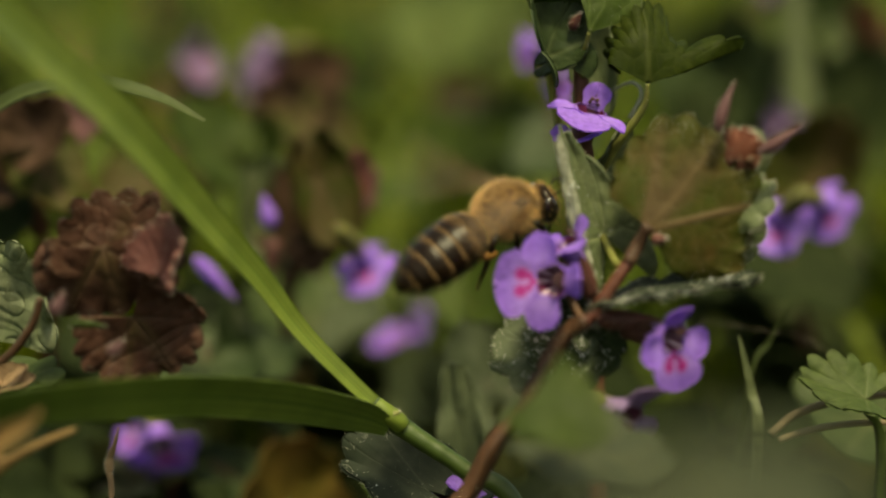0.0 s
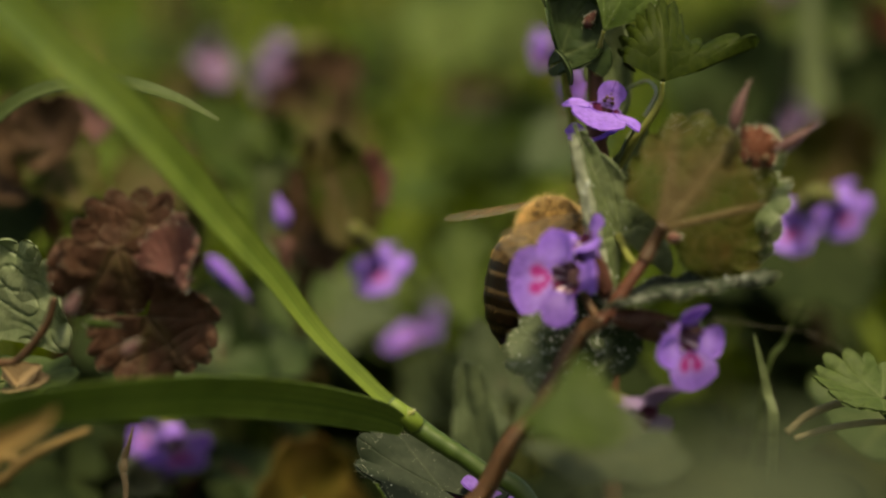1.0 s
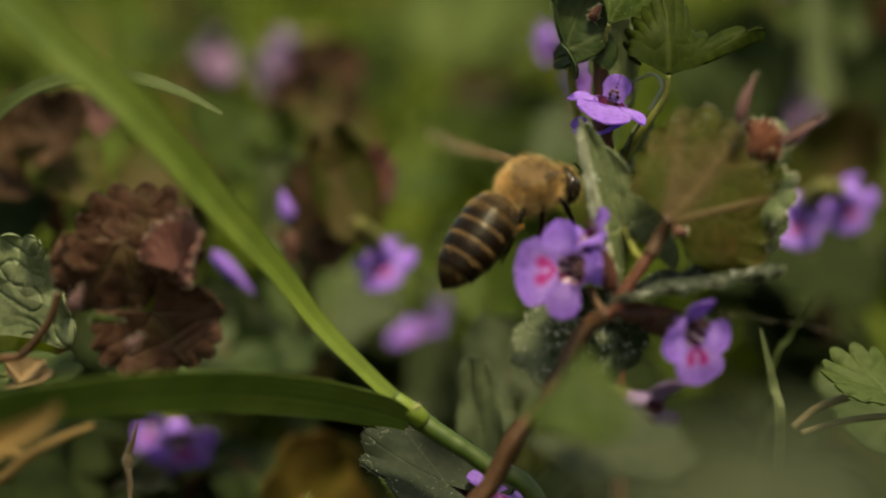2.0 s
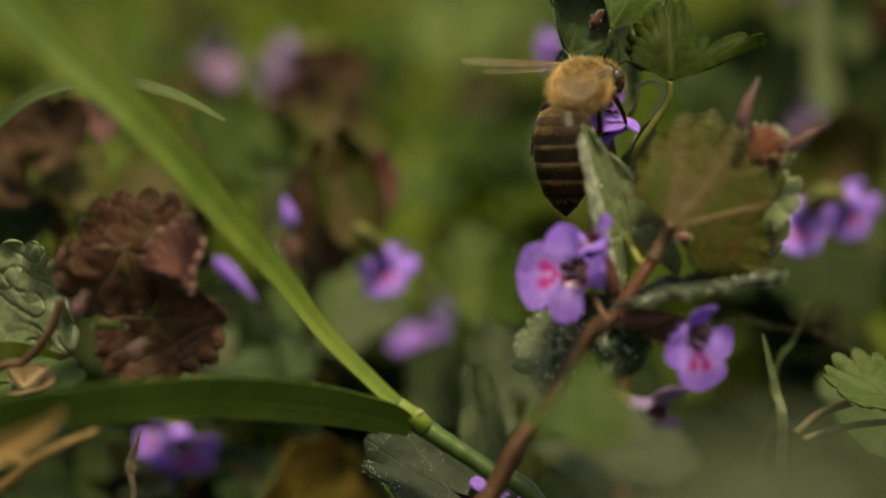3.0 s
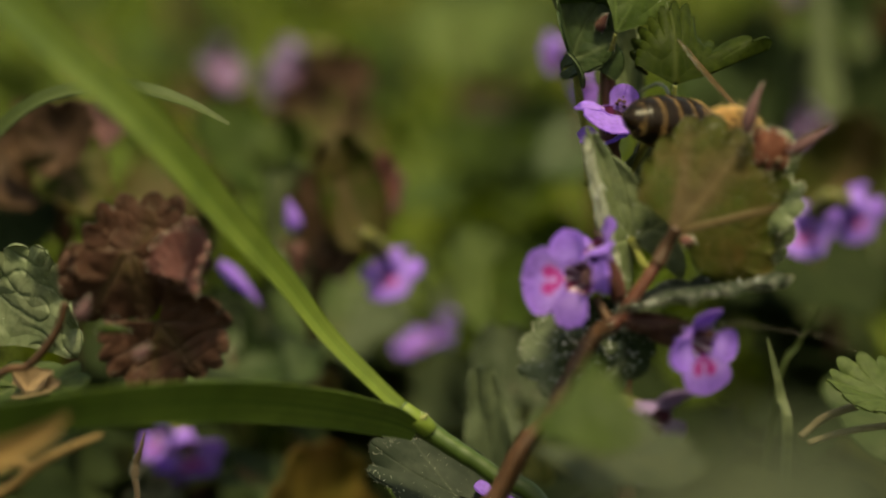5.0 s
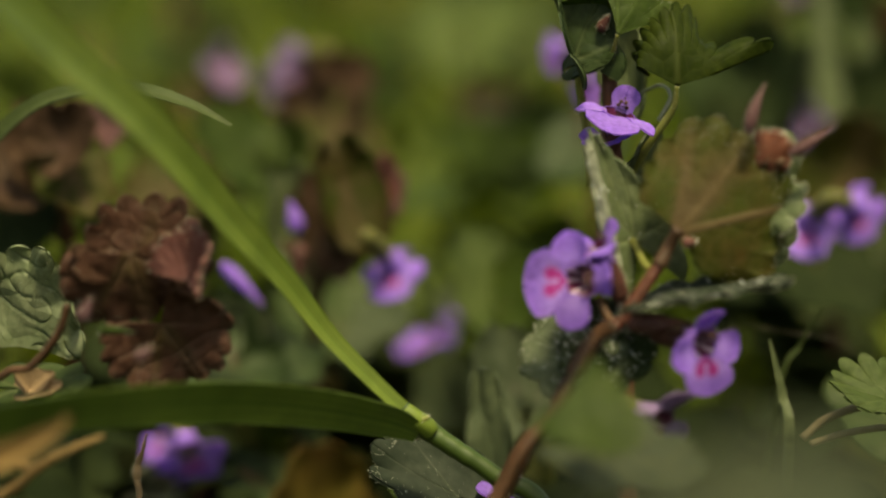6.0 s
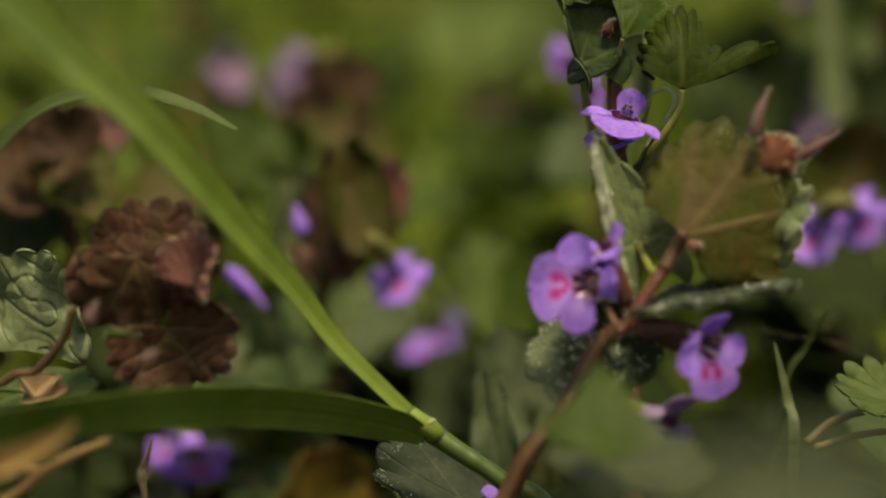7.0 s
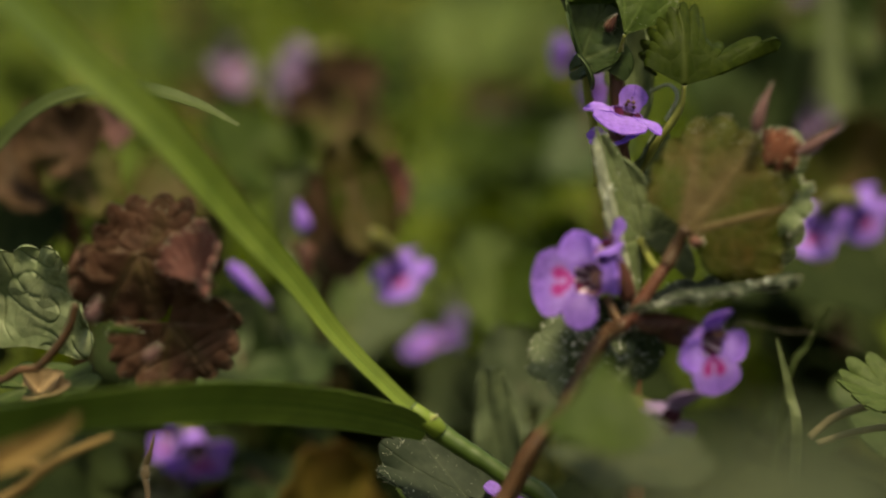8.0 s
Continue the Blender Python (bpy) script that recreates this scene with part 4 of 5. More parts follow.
back_ivy((-42, 60.8, -3), (-39.56, 47.81, 42.88), [
    ((-40.57, 45.88, 42.04), (-0.58, 0.06, 0.81), (0.21, -0.84, 0.5), 5.46, LEAF_BRONZE, WAVY),
    ((-38.39, 42.69, 43.13), (0.7, 0.03, 0.71), (-0.21, -0.84, 0.5), 5.04, LEAF_BRONZE, CUP),
    ((-36.2, 49.41, 42.54), (0.93, -0.04, 0.37), (-0.21, -0.7, 0.68), 5.04, PINK, CUP),
    ((-38.05, 43.86, 40.61), (0.46, -0.51, -0.72), (0.11, -0.72, 0.69), 5.88, LEAF_OLIVE, FLAT),
    ((-42.5, 47.06, 39.44), (-0.77, -0.48, -0.42), (0.1, -0.65, 0.75), 5.88, LEAF_BRONZE, WAVY),
    ((-44.86, 50.42, 35.15), (-0.51, -0.54, -0.67), (0.1, -0.65, 0.75), 7.56, LEAF_SHADED, FLAT)],
    [], "bronze ground ivy further back")
back_ivy((-12.56, 121.5, -3), (-14.05, 105.18, 38.61), [
    ((-14.05, 104.86, 36.96), (0.7, 0.03, 0.71), (-0.2, -0.79, 0.58), 7.46, LEAF_BRONZE, WAVY),
    ((-14.68, 102.9, 35.16), (-0.6, -0.5, -0.63), (0.11, -0.72, 0.69), 7.07, LEAF_BRONZE, CUP),
    ((-12.56, 101.17, 34.77), (0.55, -0.48, -0.68), (0.11, -0.72, 0.69), 7.07, LEAF_OLIVE, FLAT)],
    [((-17.51, 106.04, 42.7), (-0.57, 0.73, -0.39), (0, 0.21, 0.98), 0.82, PETAL_FADED_SHADED), ((-19.23, 111.93, 40.03), (-0.65, -0.74, 0.16), (0, 0.21, 0.98), 0.86, PETAL_FADED_SHADED)], "bronze ground ivy with pale violet flowers")
back_ivy((-32.34, 133.25, -3), (-27.57, 121.32, 38.55), [
    ((-28.26, 120.7, 35.78), (-0.77, -0.58, -0.27), (0.11, -0.6, 0.79), 6.93, LEAF_OLIVE, FLAT)],
    [((-27.34, 117.78, 40.56), (0.62, -0.68, 0.4), (0, 0.21, 0.98), 0.77, PETAL_FADED_SHADED)], "ground ivy with a pale violet flower")
back_ivy((46.8, 84.68, -3), (42.68, 80.49, 25.87), [
    ((43.34, 79.84, 22.69), (0.72, -0.47, -0.51), (-0.11, -0.48, 0.87), 9.36, LEAF_SHADED, FLAT),
    ((38.56, 83.49, 21.84), (-0.89, -0.43, -0.17), (0.21, -0.47, 0.86), 9.36, LEAF_SHADED, FLAT),
    ((47.46, 88.17, 30.36), (0.44, 0.08, 0.89), (-0.21, -0.84, 0.5), 8.42, LEAF_OLIVE, CUP)],
    [((38.28, 47.92, 34.29), (-0.32, 0.74, -0.59), (0.1, 0.21, 0.97), 0.8, PETAL), ((44.09, 51.85, 35.14), (0.57, 0.73, -0.39), (-0.1, 0.21, 0.97), 0.77, PETAL)], "ground ivy with two large violet flowers")
# this flower's shade comes from the duller petal colour
back_ivy((54.87, 140.52, -3), (48.06, 122.63, 33.98), [
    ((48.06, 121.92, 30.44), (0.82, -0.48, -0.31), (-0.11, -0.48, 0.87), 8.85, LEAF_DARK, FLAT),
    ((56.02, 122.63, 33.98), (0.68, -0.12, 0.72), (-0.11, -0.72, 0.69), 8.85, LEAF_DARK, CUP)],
    [((44.9, 100.59, 36.2), (-0.86, -0.46, 0.22), (0, 0.21, 0.98), 0.66, PETAL_FADED_SHADED)], "ground ivy with a violet flower, its shade in the petal colour")
back_ivy((59.4, 170.38, -3), (58.49, 150.7, 39.45), [
    ((58.91, 150.2, 37.22), (-0.62, -0.09, 0.78), (0.2, -0.79, 0.58), 8.25, LEAF_BRONZE, WAVY),
    ((58.91, 149.96, 35.73), (0.74, -0.11, 0.66), (-0.2, -0.79, 0.58), 7.5, RUST, CUP),
    ((57.34, 149.3, 32.68), (-0.46, -0.51, -0.72), (0.11, -0.72, 0.69), 7.42, LEAF_BRONZE, FLAT)],
    [], "rust-coloured ground ivy far back")
back_ivy((19.21, 113.12, -3), (16.67, 98.12, 41.51), [
    ((17.29, 96.46, 33.56), (-0.71, -0.53, -0.47), (0.11, -0.48, 0.87), 6.98, LEAF_DARK, FLAT)],
    [((12.92, 75.51, 48.41), (-0.81, 0.54, -0.23), (0, 0.21, 0.98), 0.54, PETAL), ((17.02, 74.72, 44.83), (0.44, 0.81, -0.39), (0, 0.21, 0.98), 0.57, PETAL)], "ground ivy with violet flowers further back")
back_ivy((8, 196, -3), (6.9, 178, 23.6), [
    ((6.7, 176, 23.1), (-0.89, -0.17, 0.43), (0.11, -0.6, 0.79), 5.5, LEAF_BRONZE, WAVY),
    ((7.2, 174, 23.7), (0.94, -0.18, 0.28), (0, -0.61, 0.79), 5.5, LEAF_BROWN, CUP),
    ((6.8, 172, 23.2), (0.12, -0.73, -0.67), (0, -0.61, 0.79), 6, LEAF_DARK, FLAT)],
    [], "dark bronze ground ivy far back")
back_ivy((39, 177.5, -3), (48.59, 158.91, 40.64), [],
    [((48.0, 147.84, 45.6), (0.62, -0.5, 0.61), (0, 0.21, 0.98), 0.58, PETAL_FADED_SHADED)], "ground ivy with one violet flower far back", STEM_GREEN, r=1.4)
back_ivy((-34.2, 93.5, -3), (-23.76, 84.1, 36.1), [
    ((-22.23, 79.42, 35.92), (-0.74, -0.11, 0.66), (0.1, -0.63, 0.77), 7.2, LEAF_GREEN, FLAT),
    ((-18.54, 83.47, 33.22), (0.74, -0.11, 0.66), (-0.11, -0.72, 0.69), 6.3, LEAF_GREEN, CUP),
    ((-30.06, 87.43, 30.43), (-0.82, -0.48, -0.31), (0.1, -0.63, 0.77), 8.1, LEAF_OLIVE, FLAT)],
    [], "pale green ground ivy among the bronze plants", STEM_GREEN)
back_ivy((-22, 62, -3), (-23.1, 50.8, 21.6), [
    ((-22.5, 50.7, 21), (0.33, -0.14, 0.93), (-0.2, -0.79, 0.58), 6, LEAF_DARK, FLAT),
    ((-19, 53.1, 17.9), (0.89, -0.43, -0.17), (-0.11, -0.48, 0.87), 7, LEAF_DARK, FLAT),
    ((-21.7, 47.2, 18.8), (-0.62, -0.61, -0.5), (0, -0.63, 0.77), 7, LEAF_DARK, WAVY)],
    [], "low grey-green ground ivy", STEM_GREEN)
back_ivy((-8, 100, -3), (-11.3, 98.7, 6.5), [
    ((-12.7, 98.6, 5.8), (-0.6, -0.5, -0.63), (0.11, -0.48, 0.87), 8, LEAF_BRONZE, WAVY),
    ((-7.4, 109.6, 9.6), (0.65, -0.25, 0.72), (-0.11, -0.34, 0.93), 9, LEAF_PALE, FLAT),
    ((-15.7, 104.2, 8), (-0.89, -0.32, 0.33), (0.11, -0.34, 0.93), 8, LEAF_DARK, FLAT)],
    [], "ground ivy half in shade")
back_ivy((62, 150, -3), (53.8, 142.5, 19.9), [
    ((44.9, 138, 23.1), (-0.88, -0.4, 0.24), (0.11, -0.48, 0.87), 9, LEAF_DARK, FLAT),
    ((59.1, 143.1, 22.9), (0.86, -0.19, 0.48), (-0.1, -0.63, 0.77), 9, LEAF_DULL, CUP),
    ((49.9, 114.5, 8.5), (0.65, -0.52, -0.56), (0, -0.48, 0.88), 10, LEAF_SHADED, FLAT)],
    [], "dark green ground ivy, its shade put into the leaf colour")
for root, top, leaves, label in (
        ((-14, 92, -3), (-12, 78, 15), [((-11.9, 75, 16.1), (-0.85, -0.2, 0.45), (0.1, -0.6, 0.8), 8.5, LEAF_DULL, FLAT), ((-10.5, 75, 15.5), (0.85, -0.3, 0.3), (-0.1, -0.5, 0.86), 8.0, LEAF_GREY, FLAT)], "low grey-green ground ivy with broad leaves"),
        ((-24, 62, -3), (-22, 52, 20), [((-21.8, 50, 19.2), (0.3, -0.1, 0.95), (0.1, -0.8, 0.6), 6.5, LEAF_GREY, FLAT), ((-22.5, 51, 18), (-0.85, -0.3, 0.2), (0.1, -0.6, 0.8), 7.0, LEAF_DUSK, CUP)], "low grey-green ground ivy beside the bronze shoots"),
        ((-33, 102, -3), (-31, 92, 24), [((-30.3, 90, 24), (0.5, 0.1, 0.85), (0.1, -0.7, 0.7), 6.0, LEAF_OLIVE, FLAT), ((-31, 90, 22), (-0.8, -0.2, 0.5), (0.1, -0.6, 0.8), 7.0, LEAF_DARK, CUP)], "olive ground ivy behind the bronze shoots"),
        ((40, 138, -3), (36.8, 118, 34.8), [((35.9, 116, 35.1), (-0.7, -0.1, 0.7), (0.1, -0.75, 0.65), 9.0, LEAF_DARK, FLAT), ((38.9, 118, 35.5), (0.6, -0.1, 0.8), (-0.1, -0.75, 0.65), 10.0, LEAF_DARK, CUP), ((38.6, 114, 33.6), (0.3, -0.4, -0.86), (0.1, -0.7, 0.7), 9.0, LEAF_SHADED, FLAT)], "dark green ground ivy behind the upright shoots"),
        ((56, 140, -3), (49.2, 120, 34.4), [((47.9, 118, 34.8), (-0.6, -0.1, 0.8), (0.1, -0.75, 0.65), 9.0, LEAF_DARK, CUP), ((51.1, 118, 34), (0.8, -0.2, 0.5), (-0.1, -0.7, 0.7), 9.0, LEAF_SHADED, FLAT)], "dark green ground ivy further along"),
        ((12, 178, -3), (9.4, 154, 23.3), [((11.3, 150, 20.8), (0.6, -0.2, 0.75), (0.1, -0.7, 0.7), 8.0, LEAF_GREEN, FLAT), ((6, 156, 20.9), (-0.7, -0.2, 0.6), (0.1, -0.7, 0.7), 8.0, LEAF_GREEN, FLAT), ((12.9, 152, 24.4), (0.8, -0.1, 0.5), (0.1, -0.7, 0.7), 7.0, LEAF_DARK, CUP)], "dark green ground ivy in the grass"),
        ((10, 84, -3), (5.4, 68, 20.7), [((6, 66, 22.5), (-0.5, 0.0, 0.86), (0.1, -0.55, 0.83), 8.0, LEAF_FRESH, FLAT), ((7.2, 64, 21.6), (0.6, -0.1, 0.8), (-0.1, -0.55, 0.83), 7.0, LEAF_GREEN, FLAT)], "fresh green ground ivy between the flowers"),
        ((11, 52, -3), (8.5, 40, 18.2), [((7.6, 38, 18.7), (-0.4, 0.0, 0.9), (0.1, -0.6, 0.8), 7.0, LEAF_GREY, FLAT), ((10.2, 38, 18.1), (0.5, 0.0, 0.87), (-0.1, -0.6, 0.8), 6.5, LEAF_GREY, FLAT)], "grey-green ground ivy low behind the stem"),
        ((4, 208, -3), (3.9, 190, 33), [((1.3, 188, 32.5), (-0.6, 0.1, 0.8), (0.0, -0.4, 0.92), 8.5, LEAF_FRESH, FLAT), ((6.4, 188, 33.3), (0.7, 0.1, 0.7), (0.0, -0.4, 0.92), 8.5, LEAF_FRESH, FLAT), ((3.9, 192, 35.3), (0.1, 0.3, 0.95), (0.0, -0.4, 0.92), 8.0, LEAF_FRESH, FLAT)], "bright broad-leaved plant in the grass"),
        ((14, 210, -3), (11.5, 192, 30.2), [((9.8, 190, 30.5), (-0.7, 0.1, 0.7), (0.0, -0.4, 0.92), 7.0, LEAF_FRESH, FLAT), ((13.1, 190, 32.2), (0.6, 0.2, 0.8), (0.0, -0.4, 0.92), 8.0, LEAF_FRESH, FLAT)], "bright broad-leaved plant further along the grass"),
        ((55.7, 156, -3), (52.7, 138.0, 34.1), [((52.1, 136.0, 35.2), (-0.3, 0.1, 0.95), (0.1, -0.5, 0.86), 7.5, LEAF_FRESH, FLAT), ((52.9, 138.0, 40.9), (0.2, 0.1, 0.97), (-0.1, -0.5, 0.86), 8.0, LEAF_FRESH, CUP), ((55.7, 134.0, 30.3), (0.6, 0.1, 0.8), (0.1, -0.5, 0.86), 6.5, LEAF_GREEN, FLAT)], "fresh green ground ivy behind the violet flowers"),
        ((8, 112, -3), (5.2, 97, 9), [((5.2, 95, 9.5), (-0.7, -0.2, 0.7), (0.1, -0.6, 0.8), 9.0, LEAF_GREY, FLAT), ((6.4, 96, 8), (0.8, -0.2, 0.55), (-0.1, -0.6, 0.8), 8.0, LEAF_GREEN, CUP)], "pale ground ivy under the flowers")):
    back_ivy(root, top, leaves, [], label, STEM_GREEN)

# ---- tall stalks of grass far behind ----
for i, (foot, top, w, m) in enumerate((((46.1, 106.0, -3), (46.6, 112.0, 53.1), 2.6, LEAF_PALE), ((49.8, 110.0, -3), (48.2, 116.0, 51.2), 2.8, LEAF_GREY), ((54.4, 116.0, -3), (53.1, 122.0, 46.1), 2.2, LEAF_PALE), ((46, 200, -3), (51.9, 193.2, 41.9), 1.0, LEAF_DARK), ((52, 230, -3), (64.2, 221.2, 29.4), 0.9, LEAF_DARK), ((-40, 300, -3), (-49.5, 293.2, 31.6), 1.2, STRAW), ((-30, 320, -3), (-47.5, 311.6, 21.9), 1.4, GRASS_FAR),
                                        ((-2, 330, -3), (-10.1, 322.6, 25.9), 1.6, GRASS_FAR), ((-14, 280, -3), (-13.5, 280.7, 21), 1.2, GRASS_FAR), ((8, 150, -3), (-0.3, 145.9, 12.2), 1.0, GRASS_FAR), ((66, 320, -3), (73.8, 322.4, 24.8), 1.5, GRASS_FAR))):
    tall = thing("tall_grass", foot, "tall dry straw stalk" if m is STRAW else "tall pale green grass blade", "grass", "grass plants")
    half = tuple((a + b) / 2 + c for a, b, c in zip(foot, top, (2.0 * (-1) ** i, 0, 3)))
    part("leaf_blade", blade_mesh([foot, half, top], [w, w, 0.3 * w], (0.2, -0.9, 0.2), 0.2, 30), m, tall, Matrix.Identity(4))

# ---- leaves, straws and threads in front ----
low = plant("ground_ivy", (11.4, -158, -3), [(11.7, -141.45, 54.85), (12.65, -143.28, 59.34)], [0.6, 0.5, 0.45], STEM_GREEN, "soft green ivy leaves hanging low over the soil")
leaf(low, (12.38, -143.9, 59.34), (-0.94, -0.15, 0.3), (0.15, -0.31, 0.94), 6.5, LEAF_SOFT, fine=False, seed=51, lobes=9, wide=0.55)
leaf(low, (12.58, -144.58, 59.54), (0.96, -0.05, 0.27), (-0.1, -0.32, 0.94), 8.2, LEAF_SOFT, fine=False, seed=52, lobes=9, wide=0.8)
fan = plant("ground_ivy", (42, 4, -3), [(43.5, 4.6, 20.4), (41.5, 2.7, 26.2)], [0.5, 0.45, 0.4], LEAF_GREEN, "young green ivy with a fan-shaped leaf")
leaf(fan, (41.6, 2.7, 26.6), (-0.95, -0.03, 0.28), (0.25, -0.43, 0.85), 6.9, LEAF_FAN, seed=53, lobes=13, ribs=False, crenate=0.3, fold=0.2, wide=0.62, spread=120, label="fresh green fan-shaped leaf")
leaf(fan, (45.6, 26.5, 17.7), (-0.83, 0.31, 0.46), (0.31, -0.46, 0.83), 8.5, LEAF_DULL, fine=False, seed=56, lobes=9, wide=0.75)
spear = thing("upright_grass", (31.5, 14, -3), "short upright grass blade", "grass", "grass plants")
part("leaf_blade", blade_mesh([(31.5, 14, -3), (32.1, 6.7, 20.9), (31.6, 7.8, 26), (30.4, 7.9, 31.4)], [0.6, 0.6, 0.5, 0.05], (0.5, -0.82, 0.28), 0.3, 50), LEAF_PALE, spear, Matrix.Identity(4))
spear2 = thing("upright_grass", (30, 22, -3), "thin slanting grass blade", "grass", "grass plants")
part("leaf_blade", blade_mesh([(30, 22, -3), (32.1, 15.5, 24), (34.2, 16.6, 28.7), (36.3, 16.3, 32.5)], [0.3, 0.28, 0.2, 0.04], (0.5, -0.82, 0.28), 0.3, 50), LEAF_DULL, spear2, Matrix.Identity(4))
for pts, rad in (([(33.4, 5.7, 22.4), (35.7, 6.2, 24.2), (39.3, 5.5, 25.7), (45.5, 5.6, 26.6)], 0.42), ([(33.9, 3.8, 22.4), (37.1, 4, 23.4), (41.2, 4.1, 24.0), (46.4, 4.1, 24.1)], 0.34)):
    dry = thing("dry_stalk", pts[0], "bent dry tan grass stalk", "dry grass", "dry stalks")
    part("stalk", tube_mesh(pts, [rad, rad, rad * 0.9, rad * 0.7], 30, 8, seed=4), DRY, dry, Matrix.Identity(4))
straw = thing("straw", (-39.6, -23.4, 23.8), "bent forked straw lying over the leaves", "straw", "dry stalks")
part("stalk", tube_mesh([(-39.6, -23.4, 23.8), (-35.2, -24.4, 26.6), (-33.3, -24.8, 28.3), (-30.8, -25.3, 29.9), (-27.6, -25, 31.2)], [0.5, 0.45, 0.5, 0.36, 0.2], 40, 8, seed=8), STRAW, straw, Matrix.Identity(4))
part("side_stalk", tube_mesh([(-39.6, -22.2, 29), (-35.7, -23.9, 28.8), (-33.3, -24.8, 28.3)], [0.4, 0.35, 0.35], 20, 8, seed=9), STRAW, straw, Matrix.Identity(4))
husk = thing("straw", (-35.7, -42.3, 32.9), "dry folded grass leaf over the green blade", "straw", "dry stalks")
part("stalk", blade_mesh([(-35.7, -42.3, 32.9), (-32.7, -42, 34.3), (-29.9, -42.6, 36.1), (-28.1, -43.3, 37.8)], [0.8, 1.1, 0.8, 0.1], (0.32, -0.74, 0.59), 0.6, 40), STRAW, husk, Matrix.Identity(4))
twig = thing("dry_stalk", (-26.9, -6.8, 14.8), "thin knotty dry stalk", "dry grass", "dry stalks")
part("stalk", tube_mesh([(-26.9, -6.8, 14.8), (-26.6, -6.7, 20.5), (-26.9, -6.2, 22.7), (-26.3, -6.8, 24.7), (-25.9, -6.5, 26.3)], [0.25, 0.22, 0.34, 0.2, 0.1], 40, 8, seed=6, uneven=0.25), TWIG, twig, Matrix.Identity(4))
bud(twig, (-26.7, -6.3, 22), (-0.21, -0.11, 0.97), 2.2, 0.45, TWIG, "knot")
fallen = thing("fallen_leaf", (-13.3, 42.1, 4.8), "yellow and brown fallen leaf", "leaf")
part("leaf_stalk", tube_mesh([(-13.3, 42.1, 4.8), (-12.3, 39.9, 3.7), (-10.8, 37.6, 2.6)], [0.35, 0.3, 0.3], 12, 6), TWIG, fallen, Matrix.Identity(4))
leaf(fallen, (-13.3, 41.8, 3.4), (-0.32, -0.24, 0.92), (0.21, -0.7, 0.68), 8.5, AMBER_LEAF, fine=False, seed=55, lobes=9, cup=0.2)
crisp = thing("fallen_leaf", (-35.6, -9.5, 31.1), "small curled dry tan leaf", "leaf")
for along, R, seed in (((0.83, -0.1, 0.55), 2.6, 57), ((-0.6, -0.2, 0.78), 2.2, 58), ((0.95, -0.27, 0.16), 3.2, 59)):
    leaf(crisp, (-35.6, -9.5, 31.1), along, (0.11, -0.72, 0.69), R, TWIG, fine=False, seed=seed, lobes=5, cup=0.12, fold=0.15, wide=0.5, thick=0.1, spread=120)
thread = thing("thread", (9.8, -16.5, 36.9), "single fine pale fibre caught on the flowers", "fibre")
part("fibre", tube_mesh([(9.8, -16.5, 36.9), (12.6, -17.2, 37.3), (15, -17, 38), (17.8, -17.8, 38.5), (21.1, -18.5, 38.8), (25.1, -18.5, 39), (29, -19.4, 38.6), (32.7, -20.3, 38.1), (36.3, -21.5, 36.2)],
     [0.0045, 0.005, 0.005, 0.005, 0.005, 0.005, 0.005, 0.0045, 0.004], 120, 6, seed=1, uneven=0.02), SILK, thread, Matrix.Identity(4))

# ---- the honey bee: y forwards, z up, its origin in the middle of the thorax ----
def local(name, me, material, parent, m=None, label=""):
    """A part whose pose is given in its parent's own space."""
    return part(name, me, material, parent, PLACED[parent.name] @ (m or Matrix.Identity(4)), label)


def egg(rx, ry, rz, c=(0, 0, 0), nu=36, nv=24, taper=0.0):
    def fn(a, v):
        t = np.pi * v
        k = np.sin(t) * (1 + taper * np.cos(t)) + 1e-4
        return np.stack([c[0] + rx * k * np.cos(a), c[1] - ry * np.cos(t) + 0 * a, c[2] + rz * k * np.sin(a)], -1)
    return solid_mesh(fn, nu, nv)


def tail_radius(v):
    return np.interp(v, (0, 0.06, 0.2, 0.4, 0.6, 0.8, 0.93, 1.0), (0.7, 1.9, 2.5, 2.6, 2.45, 1.85, 0.95, 0.12))


def wing_mesh(L, W, seed):
    nu, nv = 13, 40
    u, v = np.linspace(-1, 1, nu)[:, None], np.linspace(0, 1, nv)[None, :]
    w = np.interp(v, (0, 0.1, 0.35, 0.65, 0.85, 0.95, 1), (0.12, 0.3, 0.62, 0.95, 1.0, 0.7, 0.15)) * W / 2
    X = u * w - 0.25 * W * v ** 1.5
    Z = 0.05 * np.sin(u * 9 + v * 5) + 0.10 * L * v ** 2 * 0.5 + 0.03 * np.sin(v * 30 + u * 4)
    return slab("wing", np.stack([X, L * v + 0 * u, Z], -1), 0.03), (lambda uu, vv: (uu * np.interp(vv, (0, 0.1, 0.35, 0.65, 0.85, 0.95, 1), (0.12, 0.3, 0.62, 0.95, 1.0, 0.7, 0.15)) * W / 2 - 0.25 * W * vv ** 1.5, L * vv, 0.05 * L * vv ** 2 + 0.03))


def vein_lines(at, paths, r):
    vs, fs, off = [], [], 0
    for path in paths:
        me = tube_mesh([at(u, v) for u, v in path], [r, r, r * 0.6], 16, 5, uneven=0.0)
        co = np.array([v.co[:] for v in me.vertices]) / MM
        vs.append(co)
        fs += [[i + off for i in p.vertices] for p in me.polygons]
        off += len(co)
        bpy.data.meshes.remove(me)
    return mesh("veins", np.concatenate(vs), fs)


bee = thing("honey_bee", (0, 0, 60), "honey bee with golden fur and dark banded abdomen", "bee")
thorax = local("thorax", egg(2.25, 2.6, 2.15, nu=96, nv=64), FUR_BASE, bee)
